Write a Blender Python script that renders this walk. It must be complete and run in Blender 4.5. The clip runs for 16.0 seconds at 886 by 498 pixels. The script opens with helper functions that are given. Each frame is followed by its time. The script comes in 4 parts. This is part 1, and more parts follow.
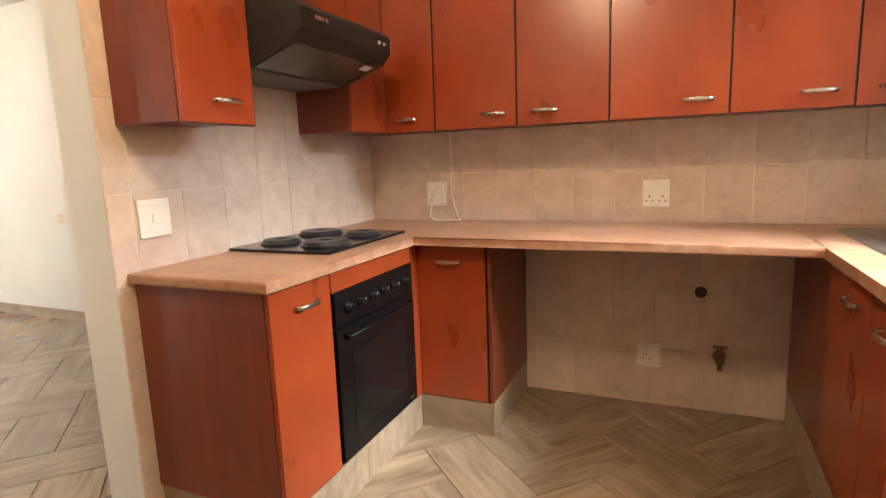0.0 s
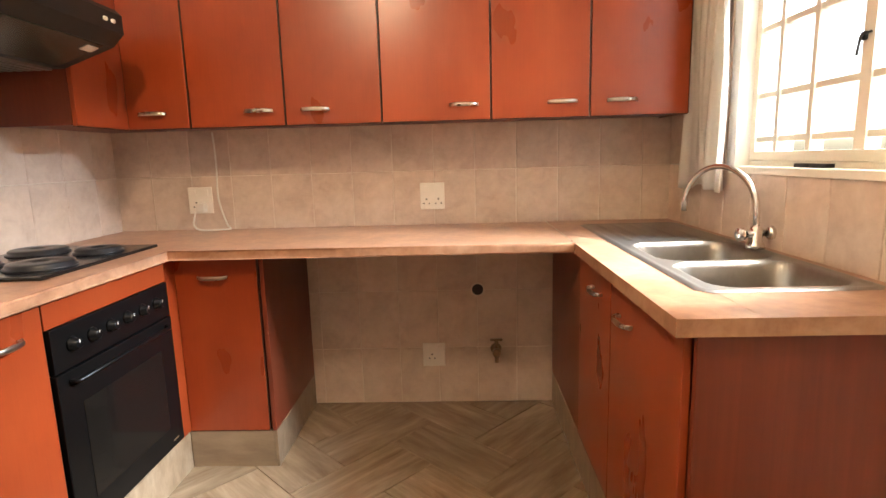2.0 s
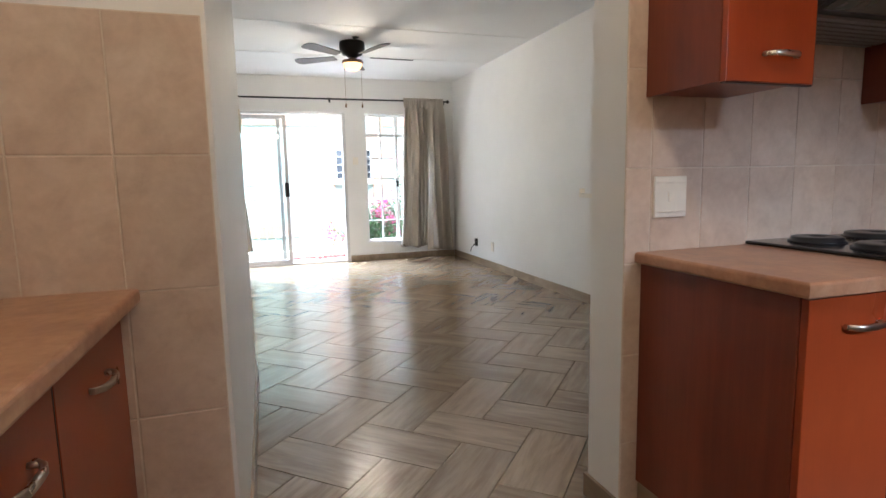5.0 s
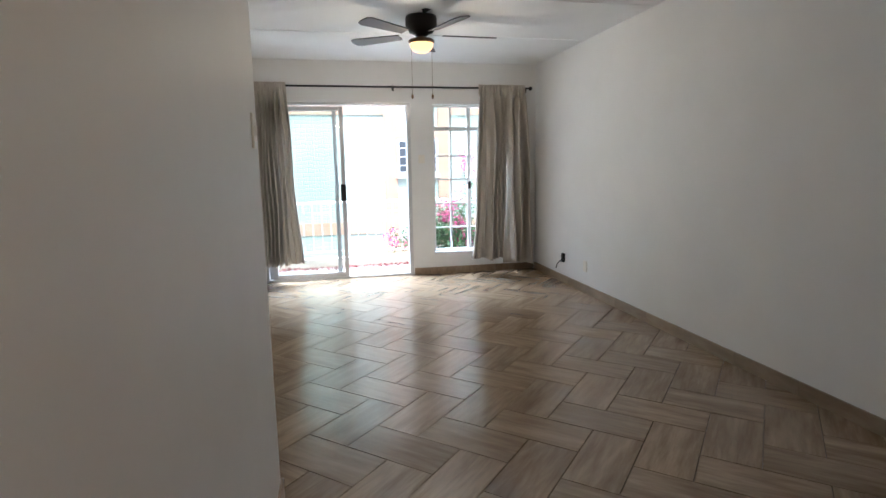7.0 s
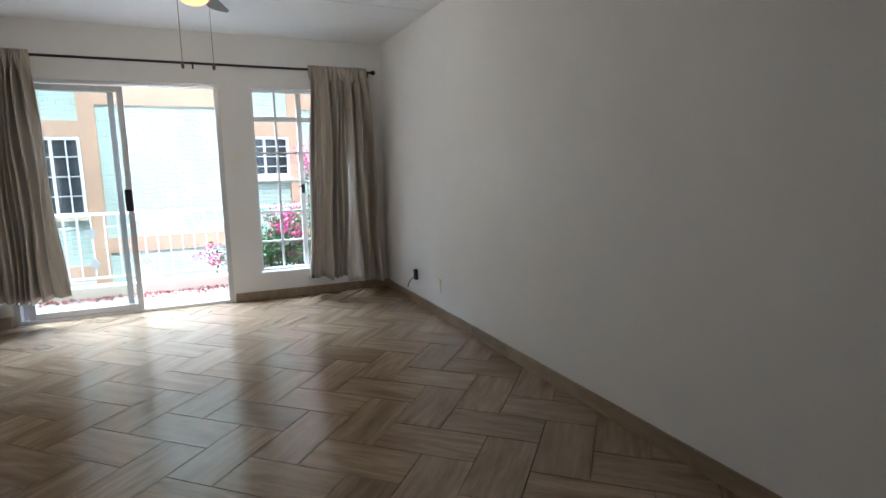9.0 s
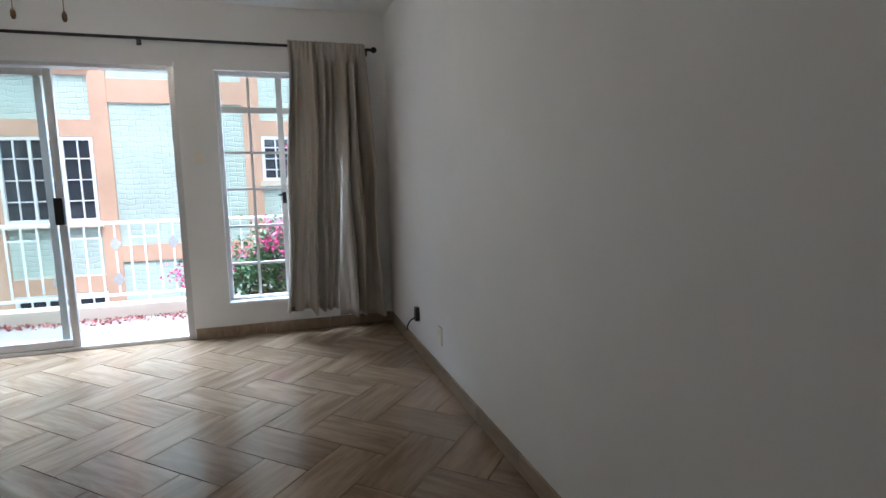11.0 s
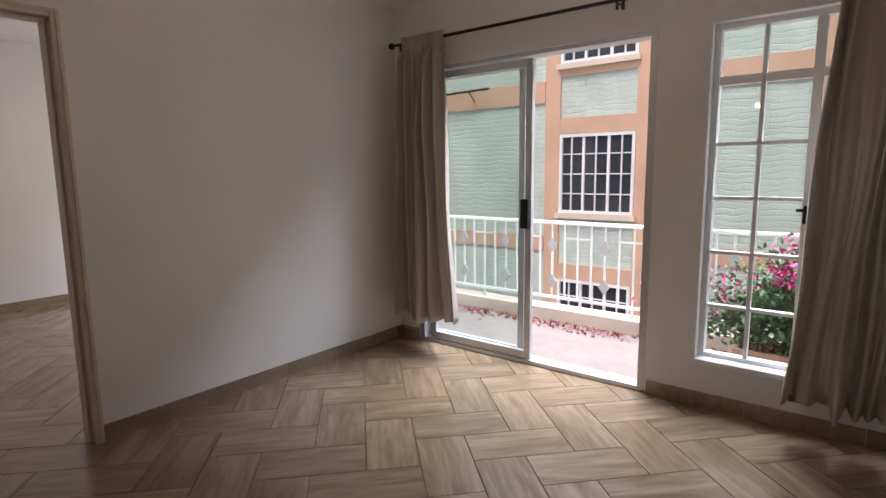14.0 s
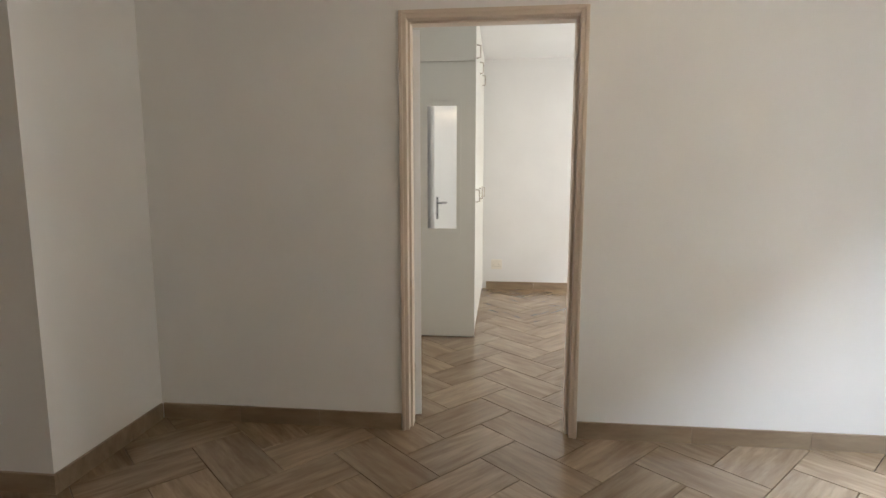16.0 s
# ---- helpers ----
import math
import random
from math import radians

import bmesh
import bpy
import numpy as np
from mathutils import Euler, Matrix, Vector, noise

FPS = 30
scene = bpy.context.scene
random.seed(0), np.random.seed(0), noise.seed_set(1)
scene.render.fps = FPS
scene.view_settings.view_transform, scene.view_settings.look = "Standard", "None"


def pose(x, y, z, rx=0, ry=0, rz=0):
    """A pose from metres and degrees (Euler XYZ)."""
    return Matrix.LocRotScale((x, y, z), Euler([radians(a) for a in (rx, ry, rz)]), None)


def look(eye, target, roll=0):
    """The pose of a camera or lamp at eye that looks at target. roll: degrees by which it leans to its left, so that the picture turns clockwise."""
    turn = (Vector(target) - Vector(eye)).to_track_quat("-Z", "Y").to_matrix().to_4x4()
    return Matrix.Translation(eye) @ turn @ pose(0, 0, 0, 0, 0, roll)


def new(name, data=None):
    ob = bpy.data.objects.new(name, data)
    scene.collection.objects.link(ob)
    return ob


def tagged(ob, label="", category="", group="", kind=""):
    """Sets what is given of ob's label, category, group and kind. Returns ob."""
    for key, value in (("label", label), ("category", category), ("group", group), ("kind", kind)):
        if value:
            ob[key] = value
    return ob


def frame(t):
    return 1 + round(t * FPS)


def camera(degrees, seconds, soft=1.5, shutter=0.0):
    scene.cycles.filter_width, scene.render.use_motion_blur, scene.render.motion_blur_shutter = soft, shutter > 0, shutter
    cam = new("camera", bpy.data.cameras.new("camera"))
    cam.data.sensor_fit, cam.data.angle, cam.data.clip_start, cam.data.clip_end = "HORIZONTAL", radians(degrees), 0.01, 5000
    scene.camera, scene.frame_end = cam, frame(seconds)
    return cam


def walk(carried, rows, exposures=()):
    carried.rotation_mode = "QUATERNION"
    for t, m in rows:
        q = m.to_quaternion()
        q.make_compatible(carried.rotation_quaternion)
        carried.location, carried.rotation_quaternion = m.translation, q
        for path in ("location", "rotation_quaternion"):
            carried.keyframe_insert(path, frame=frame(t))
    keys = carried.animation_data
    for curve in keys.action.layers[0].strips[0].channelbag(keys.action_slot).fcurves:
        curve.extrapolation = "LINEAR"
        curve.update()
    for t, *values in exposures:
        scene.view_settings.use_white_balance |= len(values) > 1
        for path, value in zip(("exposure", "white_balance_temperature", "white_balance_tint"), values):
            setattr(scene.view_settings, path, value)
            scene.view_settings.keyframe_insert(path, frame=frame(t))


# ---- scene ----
cam = camera(78.5, 16.0)
PATH = [
    (0, (1.030, 0.303, 1.218), (0.239, 2.112, 0.896), -2.1),
    (0.5, (0.987, 0.281, 1.208), (0.561, 2.208, 0.884), -1.9),
    (1, (0.972, 0.270, 1.221), (0.786, 2.235, 0.895), -1.7),
    (1.5, (1.029, 0.364, 1.230), (0.947, 2.335, 0.901), -1.7),
    (2, (1.070, 0.444, 1.208), (0.999, 2.415, 0.877), -1.6),
    (2.5, (1.119, 0.355, 1.207), (0.575, 2.257, 0.911), -1.6),
    (3, (1.233, 0.278, 1.190), (0.164, 1.946, 0.917), -1.8),
    (3.5, (1.265, 0.210, 1.178), (-0.143, 1.608, 0.926), -1.6),
    (4, (1.170, 0.216, 1.160), (-0.425, 1.398, 0.916), -1.2),
    (4.5, (1.043, 0.251, 1.142), (-0.716, 1.170, 0.890), -1.2),
    (5, (0.799, 0.383, 1.129), (-1.085, 1.005, 0.877), -1.2),
    (5.2, (0.734, 0.376, 1.139), (-1.172, 0.925, 0.881), -1.4),
    (7.3, (-0.547, 0.630, 1.343), (-2.483, 1.034, 1.040), -1.0),
    (7.5, (-0.664, 0.699, 1.338), (-2.595, 1.122, 1.036), -1.0),
    (8, (-0.853, 0.729, 1.373), (-2.734, 1.328, 1.049), -1.3),
    (8.5, (-1.057, 1.008, 1.302), (-2.893, 1.741, 0.999), -1.2),
    (9, (-1.283, 1.281, 1.289), (-3.087, 2.089, 0.989), -1.1),
    (9.2, (-1.386, 1.364, 1.280), (-3.178, 2.200, 0.981), -1.0),
    (11.3, (-2.492, 2.203, 1.292), (-4.421, 2.656, 1.016), -0.8),
    (11.5, (-2.567, 2.210, 1.310), (-4.529, 2.478, 1.027), -0.9),
    (12, (-2.742, 2.236, 1.344), (-4.716, 2.099, 1.050), -0.7),
    (12.5, (-2.940, 2.337, 1.314), (-4.870, 1.892, 1.035), -0.4),
    (13, (-3.181, 2.426, 1.313), (-5.037, 1.735, 1.028), -0.4),
    (13.5, (-3.483, 2.478, 1.320), (-5.213, 1.520, 1.027), -0.7),
    (14, (-3.744, 2.522, 1.338), (-5.294, 1.292, 1.049), -0.7),
    (14.5, (-3.895, 2.646, 1.336), (-5.114, 1.083, 1.065), -0.7),
    (15, (-4.065, 2.453, 1.270), (-4.858, 0.633, 1.024), -0.2),
    (15.5, (-4.200, 2.274, 1.285), (-4.545, 0.321, 1.026), 0.1),
    (16, (-4.300, 2.204, 1.296), (-4.091, 0.233, 1.035), -0.0),
]
EXPOSURES = [(0, 2.92, 6600, 11), (1.5, 3.1, 6500, 11), (2.5, 3.0, 6400, 11), (3.5, 2.4, 5900, 11), (5, 1.75, 5600, 10), (7.5, 1.1, 5500, 10), (9, 0.8, 5500, 10), (11.5, 0.37, 5400, 10), (13, 0.25, 5600, 12), (13.6, 0.12, 6100, 15), (14.3, -0.35, 6700, 24), (15, 0.12, 6700, 22), (15.5, 0.7, 6400, 15), (16, 1.15, 6300, 12)]
walk(cam, [(t, look(eye, target, roll)) for t, eye, target, roll in PATH],
     exposures=EXPOSURES)

# ---- world and large lights ----
world = bpy.data.worlds.new("world")
scene.world = world
world.use_nodes = True
wn = world.node_tree.nodes
sky = wn.new("ShaderNodeTexSky")
sky.sky_type = "NISHITA"
sky.sun_disc = False
sky.sun_elevation, sky.sun_rotation = radians(58), radians(80)
sky.air_density, sky.dust_density = 1.0, 4.0
world.node_tree.links.new(sky.outputs[0], wn["Background"].inputs[0])
wn["Background"].inputs[1].default_value = 0.15

sun = new("sun", bpy.data.lights.new("sun", "SUN"))
sun.data.energy, sun.data.angle, sun.data.color = 2.4, radians(20), (1.0, 0.95, 0.87)
sun.matrix_world = look((8, 1.4, 13), (0, 0, 0))


def bulb(name, place, watts, colour, radius):
    lamp = new(name, bpy.data.lights.new(name, "POINT"))
    lamp.data.energy, lamp.data.color, lamp.data.shadow_soft_size = watts, colour, radius
    lamp.location = place
    return lamp


bulb("kitchen_bulb", (0.52, 0.85, 2.36), 7.2, (1.0, 0.75, 0.47), 0.05)
bulb("fan_bulb", (-4.97, 1.35, 2.29), 9.0, (1.0, 0.80, 0.55), 0.04)


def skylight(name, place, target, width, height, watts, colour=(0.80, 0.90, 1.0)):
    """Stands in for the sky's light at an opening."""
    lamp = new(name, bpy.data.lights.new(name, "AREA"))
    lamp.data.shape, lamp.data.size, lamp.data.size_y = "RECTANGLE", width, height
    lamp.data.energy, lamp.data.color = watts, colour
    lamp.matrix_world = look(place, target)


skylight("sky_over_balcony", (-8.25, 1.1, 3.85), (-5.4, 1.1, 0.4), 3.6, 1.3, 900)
skylight("sky_bedroom_window", (-7.25, -2.55, 1.4), (-4.0, -2.7, 1.0), 2.0, 1.6, 24, (1.0, 0.95, 0.87))
skylight("sky_kitchen_window", (3.9, 2.0, 3.0), (-0.5, 2.0, 1.2), 1.4, 0.9, 130)


# ---- materials ----
class Mat:
    """A small node material builder."""

    def __init__(self, name, colour, rough=0.5, metal=0.0):
        self.m = bpy.data.materials.new(name)
        self.m.use_nodes = True
        self.n, self.l = self.m.node_tree.nodes, self.m.node_tree.links
        self.b = self.n["Principled BSDF"]
        self.b.inputs["Base Color"].default_value = (*colour, 1)
        self.b.inputs["Roughness"].default_value = rough
        self.b.inputs["Metallic"].default_value = metal
        self.at = self.n.new("ShaderNodeTexCoord")

    def space(self, kind="Object", scale=(1, 1, 1), rot=(0, 0, 0), shift=False):
        mp = self.n.new("ShaderNodeMapping")
        mp.inputs["Scale"].default_value = scale
        mp.inputs["Rotation"].default_value = rot
        self.l.new(self.at.outputs[kind], mp.inputs["Vector"])
        if shift:
            info = self.n.new("ShaderNodeObjectInfo")
            mul = self.n.new("ShaderNodeVectorMath")
            mul.operation = "SCALE"
            mul.inputs[0].default_value = (37.0, 53.0, 71.0)
            self.l.new(info.outputs["Random"], mul.inputs["Scale"])
            self.l.new(mul.outputs[0], mp.inputs["Location"])
        return mp.outputs[0]

    def noise(self, vec, scale, detail=4.0, rough=0.55, warp=0.0):
        t = self.n.new("ShaderNodeTexNoise")
        t.inputs["Scale"].default_value = scale
        t.inputs["Detail"].default_value = detail
        t.inputs["Roughness"].default_value = rough
        t.inputs["Distortion"].default_value = warp
        self.l.new(vec, t.inputs["Vector"])
        return t.outputs["Fac"]

    def ramp(self, fac, *stops):
        r = self.n.new("ShaderNodeValToRGB")
        e = r.color_ramp.elements
        while len(e) < len(stops):
            e.new(0.5)
        for k, (p, c) in zip(e, stops):
            k.position, k.color = p, (*c, 1)
        self.l.new(fac, r.inputs[0])
        return r.outputs[0]

    def mix(self, fac, a, b, mode="MIX"):
        x = self.n.new("ShaderNodeMix")
        x.data_type, x.blend_type = "RGBA", mode
        for s, v in ((x.inputs[0], fac), (x.inputs[6], a), (x.inputs[7], b)):
            if isinstance(v, (int, float)):
                s.default_value = v
            elif isinstance(v, tuple):
                s.default_value = (*v, 1)
            else:
                self.l.new(v, s)
        return x.outputs[2]

    def vary(self, colour, amount=0.25):
        """Brightness shift from piece to piece."""
        info = self.n.new("ShaderNodeObjectInfo")
        mr = self.n.new("ShaderNodeMapRange")
        mr.inputs[3].default_value, mr.inputs[4].default_value = 1 - amount, 1 + amount
        self.l.new(info.outputs["Random"], mr.inputs[0])
        hs = self.n.new("ShaderNodeHueSaturation")
        self.l.new(mr.outputs[0], hs.inputs["Value"])
        self.l.new(colour, hs.inputs["Color"])
        return hs.outputs[0]

    def colour(self, out):
        self.l.new(out, self.b.inputs["Base Color"])
        return self

    def rough(self, fac, lo, hi):
        mr = self.n.new("ShaderNodeMapRange")
        mr.inputs[3].default_value, mr.inputs[4].default_value = lo, hi
        self.l.new(fac, mr.inputs[0])
        self.l.new(mr.outputs[0], self.b.inputs["Roughness"])
        return self

    def bump(self, fac, strength, dist=0.002):
        bp = self.n.new("ShaderNodeBump")
        bp.inputs["Strength"].default_value, bp.inputs["Distance"].default_value = strength, dist
        self.l.new(fac, bp.inputs["Height"])
        self.l.new(bp.outputs[0], self.b.inputs["Normal"])
        return self


def paint(name, c, rough=0.6, mottling=0.04):
    k = Mat(name, c, rough)
    v = k.space()
    big, fine = k.noise(v, 1.3), k.noise(v, 90.0, 3)
    k.colour(k.ramp(big, (0.3, tuple(x * (1 - mottling) for x in c)), (0.7, tuple(min(1, x * (1 + mottling)) for x in c))))
    return k.bump(fine, 0.12, 0.001).rough(big, rough - 0.06, rough + 0.08).m


def wood(name, dark, mid, light, rough, grain=(9, 9, 1.1), shift=True):
    k = Mat(name, mid, rough)
    v = k.space(scale=grain, shift=shift)
    broad = k.noise(v, 1.0, 5, 0.6, 0.8)
    w = k.space(scale=(grain[0] * 14, grain[1] * 14, grain[2] * 2.2), shift=shift)
    fine = k.noise(w, 1.0, 3, 0.6)
    c = k.ramp(broad, (0.28, dark), (0.5, mid), (0.74, light))
    c = k.mix(0.22, c, k.ramp(fine, (0.35, dark), (0.65, light)))
    return k.colour(c).rough(fine, rough - 0.05, rough + 0.08).bump(fine, 0.04, 0.0006).m


def veneer(name, dark, mid, light, rough):
    """Sheet veneer with soft cloudy figure and faint upright grain."""
    k = Mat(name, mid, rough)
    cloud = k.noise(k.space(scale=(7, 7, 3.4), shift=True), 1.0, 3, 0.45, 0.2)
    blot = k.noise(k.space(scale=(26, 26, 17), shift=True), 1.0, 3, 0.5, 0.3)
    fine = k.noise(k.space(scale=(170, 170, 6), shift=True), 1.0, 2, 0.5)
    c = k.ramp(cloud, (0.15, dark), (0.5, mid), (0.85, light))
    c = k.mix(0.2, c, k.ramp(blot, (0.15, dark), (0.85, light)))
    c = k.mix(0.1, c, k.ramp(fine, (0.35, dark), (0.65, light)))
    return k.colour(k.vary(c, 0.05)).rough(cloud, rough - 0.05, rough + 0.08).bump(fine, 0.03, 0.0005).m


def wood_tile(name, shade=1.0, lo=0.15, hi=0.25):
    k = Mat(name, (0.26, 0.18, 0.11), 0.25)
    v = k.space(scale=(1.6, 10, 5), shift=True)
    broad = k.noise(v, 1.2, 6, 0.6, 0.5)
    w = k.space(scale=(4.5, 38, 18), shift=True)
    fine = k.noise(w, 1.0, 4, 0.6, 0.3)
    s = lambda *c: tuple(x * shade for x in c)
    c = k.ramp(broad, (0.24, s(0.155, 0.100, 0.056)), (0.44, s(0.24, 0.165, 0.099)), (0.58, s(0.31, 0.223, 0.141)), (0.80, s(0.43, 0.335, 0.23)))
    c = k.mix(0.26, c, k.ramp(fine, (0.36, s(0.135, 0.086, 0.049)), (0.66, s(0.40, 0.31, 0.21))))
    c = k.vary(c, 0.13)
    k.b.inputs["Specular IOR Level"].default_value = 0.95
    return k.colour(c).rough(broad, lo, hi).bump(fine, 0.012, 0.0005).m


def stone_tile(name, a, b, c3, rough=0.32):
    k = Mat(name, b, rough)
    v = k.space(shift=True)
    n1 = k.noise(v, 9.0, 5, 0.62, 0.5)
    n2 = k.noise(v, 38.0, 4, 0.6)
    c = k.ramp(n1, (0.3, a), (0.52, b), (0.72, c3))
    c = k.mix(0.22, c, k.ramp(n2, (0.35, a), (0.65, c3)))
    c = k.vary(c, 0.05)
    return k.colour(c).rough(n1, rough - 0.06, rough + 0.1).bump(n2, 0.05, 0.0008).m


def plain(name, c, rough=0.5, metal=0.0, wear=0.08, scale=30.0):
    k = Mat(name, c, rough, metal)
    f = k.noise(k.space(), scale, 4)
    k.colour(k.ramp(f, (0.3, tuple(x * (1 - wear) for x in c)), (0.7, tuple(min(1, x * (1 + wear)) for x in c))))
    return k.rough(f, max(0.02, rough - 0.05), rough + 0.07).m


def glass(name):
    k = Mat(name, (1, 1, 1), 0.0)
    g = k.n.new("ShaderNodeBsdfGlossy")
    g.inputs["Roughness"].default_value = 0.02
    t = k.n.new("ShaderNodeBsdfTransparent")
    t.inputs[0].default_value = (0.93, 0.96, 0.95, 1)
    lw = k.n.new("ShaderNodeLayerWeight")
    lw.inputs[0].default_value = 0.5
    pw = k.n.new("ShaderNodeMath")
    pw.operation = "POWER"
    pw.inputs[1].default_value = 5.0
    k.l.new(lw.outputs["Facing"], pw.inputs[0])
    f = k.n.new("ShaderNodeMath")
    f.operation = "MULTIPLY_ADD"
    f.inputs[1].default_value, f.inputs[2].default_value = 0.7, 0.035
    k.l.new(pw.outputs[0], f.inputs[0])
    x = k.n.new("ShaderNodeMixShader")
    k.l.new(f.outputs[0], x.inputs[0])
    k.l.new(t.outputs[0], x.inputs[1])
    k.l.new(g.outputs[0], x.inputs[2])
    k.l.new(x.outputs[0], k.n["Material Output"].inputs[0])
    return k.m


def cloth(name, c, through_light):
    k = Mat(name, c, 0.9)
    v = k.space(scale=(1, 1, 1))
    f = k.noise(k.space(scale=(260, 260, 60)), 1.0, 2)
    g = k.noise(v, 5.0, 3)
    k.colour(k.mix(0.3, k.ramp(g, (0.3, tuple(x * 0.88 for x in c)), (0.7, c)), k.ramp(f, (0.3, tuple(x * 0.75 for x in c)), (0.7, c))))
    k.bump(f, 0.15, 0.001)
    tr = k.n.new("ShaderNodeBsdfTranslucent")
    tr.inputs[0].default_value = (*c, 1)
    x = k.n.new("ShaderNodeMixShader")
    x.inputs[0].default_value = through_light
    k.l.new(k.b.outputs[0], x.inputs[1])
    k.l.new(tr.outputs[0], x.inputs[2])
    k.l.new(x.outputs[0], k.n["Material Output"].inputs[0])
    return k.m


def painted_brick(name, c):
    k = Mat(name, c, 0.75)
    v = k.space(scale=(1, 1, 1), rot=(radians(90), 0, radians(90)))
    br = k.n.new("ShaderNodeTexBrick")
    br.inputs["Scale"].default_value = 1.0
    br.inputs["Brick Width"].default_value, br.inputs["Row Height"].default_value = 0.23, 0.085
    br.inputs["Mortar Size"].default_value, br.inputs["Mortar Smooth"].default_value = 0.012, 0.6
    mp = k.n.new("ShaderNodeSeparateXYZ")
    k.l.new(k.at.outputs["Object"], mp.inputs[0])
    cb = k.n.new("ShaderNodeCombineXYZ")
    wob = k.noise(k.space(), 3.5, 3)
    ad = k.n.new("ShaderNodeMath")
    ad.operation = "MULTIPLY_ADD"
    ad.inputs[1].default_value = 0.16
    k.l.new(wob, ad.inputs[0])
    k.l.new(mp.outputs[2], ad.inputs[2])
    k.l.new(mp.outputs[1], cb.inputs[0])
    k.l.new(ad.outputs[0], cb.inputs[1])
    k.l.new(cb.outputs[0], br.inputs["Vector"])
    st = k.noise(k.space(), 2.0, 5)
    k.colour(k.ramp(st, (0.3, tuple(x * 0.86 for x in c)), (0.7, tuple(min(1, x * 1.08) for x in c))))
    inv = k.n.new("ShaderNodeMath")
    inv.operation = "SUBTRACT"
    inv.inputs[0].default_value = 1.0
    k.l.new(br.outputs["Fac"], inv.inputs[1])
    return k.bump(inv.outputs[0], 0.5, 0.02).m


def glow(name, c, strength):
    k = Mat(name, c, 0.4)
    k.b.inputs["Emission Color"].default_value = (*c, 1)
    k.b.inputs["Emission Strength"].default_value = strength
    return k.m


WALL = paint("wall_paint", (0.79, 0.785, 0.77), 0.55)
CEIL = paint("ceiling_paint", (0.80, 0.80, 0.79), 0.7, 0.03)
TRIM = paint("cream_gloss_paint", (0.62, 0.52, 0.425), 0.35)
JAMB = paint("beige_paint", (0.42, 0.33, 0.25), 0.4)
GROUT = plain("grout", (0.67, 0.58, 0.485), 0.9)
FGROUT = plain("floor_grout", (0.21, 0.155, 0.112), 0.9)
WTILE = stone_tile("beige_wall_tile", (0.50, 0.37, 0.285), (0.61, 0.475, 0.375), (0.68, 0.55, 0.45))
FTILE = wood_tile("wood_look_tile")
SKIRT = wood_tile("skirting_tile", 0.95, 0.3, 0.42)
PLINTH = wood_tile("plinth_tile", 1.1, 0.3, 0.42)
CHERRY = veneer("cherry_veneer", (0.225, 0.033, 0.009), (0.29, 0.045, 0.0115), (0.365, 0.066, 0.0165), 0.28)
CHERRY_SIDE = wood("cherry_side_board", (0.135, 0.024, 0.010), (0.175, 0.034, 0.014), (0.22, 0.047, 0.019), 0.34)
EDGE = plain("dark_edging", (0.025, 0.010, 0.008), 0.4)
TOP = stone_tile("mottled_laminate", (0.27, 0.12, 0.063), (0.42, 0.22, 0.125), (0.54, 0.33, 0.21), 0.30)
BLACK = plain("black_enamel", (0.006, 0.006, 0.007), 0.14)
BLACKMATT = plain("black_plastic", (0.008, 0.008, 0.008), 0.5)
OVENBLACK = plain("oven_black_enamel", (0.004, 0.004, 0.004), 0.3)
OVENBLACK.node_tree.nodes["Principled BSDF"].inputs["Specular IOR Level"].default_value = 0.22
DARKGLASS = plain("dark_oven_glass", (0.008, 0.007, 0.006), 0.08)
DARKGLASS.node_tree.nodes["Principled BSDF"].inputs["Specular IOR Level"].default_value = 0.25
PLATE = plain("hotplate_iron", (0.014, 0.014, 0.015), 0.33)
HOODGLASS = plain("smoked_hood_visor", (0.05, 0.055, 0.04), 0.22)
GREYMETAL = plain("grey_filter_mesh", (0.25, 0.24, 0.22), 0.45, 0.6)
CHROME = plain("chrome", (0.78, 0.77, 0.75), 0.13, 1.0, 0.03)
SATIN = plain("satin_nickel", (0.55, 0.50, 0.44), 0.27, 1.0, 0.05)
STEEL = plain("stainless_steel", (0.33, 0.31, 0.28), 0.42, 1.0, 0.06, 60)
PLASTIC = plain("white_plastic", (0.80, 0.755, 0.67), 0.35, 0, 0.03)
PIN = plain("dark_slot", (0.02, 0.015, 0.012), 0.6)
BRASS = plain("tarnished_brass", (0.20, 0.13, 0.07), 0.4, 0.8, 0.3)
ALU = plain("aluminium_frame", (0.62, 0.62, 0.63), 0.35, 0.4, 0.05)
WHITE = paint("white_frame_paint", (0.80, 0.80, 0.80), 0.35, 0.03)
CREAM = paint("cream_steel_paint", (0.78, 0.73, 0.62), 0.35, 0.04)
RAIL = paint("white_rail_paint", (0.82, 0.82, 0.80), 0.4, 0.03)
GREYDIA = plain("grey_diamond_paint", (0.45, 0.44, 0.43), 0.5)
CURTAIN = cloth("oatmeal_cloth", (0.60, 0.545, 0.47), 0.25)
HEM = cloth("brown_hem_tape", (0.16, 0.11, 0.08), 0.05)
NET = cloth("cream_kitchen_curtain", (0.88, 0.85, 0.79), 0.68)
BLADE = plain("charcoal_blade", (0.05, 0.045, 0.042), 0.45)
IRON = plain("black_iron", (0.015, 0.014, 0.014), 0.4, 0.3)
DOME = glow("frosted_lamp_glass", (1.0, 0.60, 0.22), 0.9)
GLASS = glass("clear_glass")
MIRROR = plain("mirror_silver", (0.9, 0.9, 0.88), 0.02, 1.0, 0.005)
WARD = paint("cream_wardrobe_paint", (0.70, 0.69, 0.63), 0.45, 0.03)
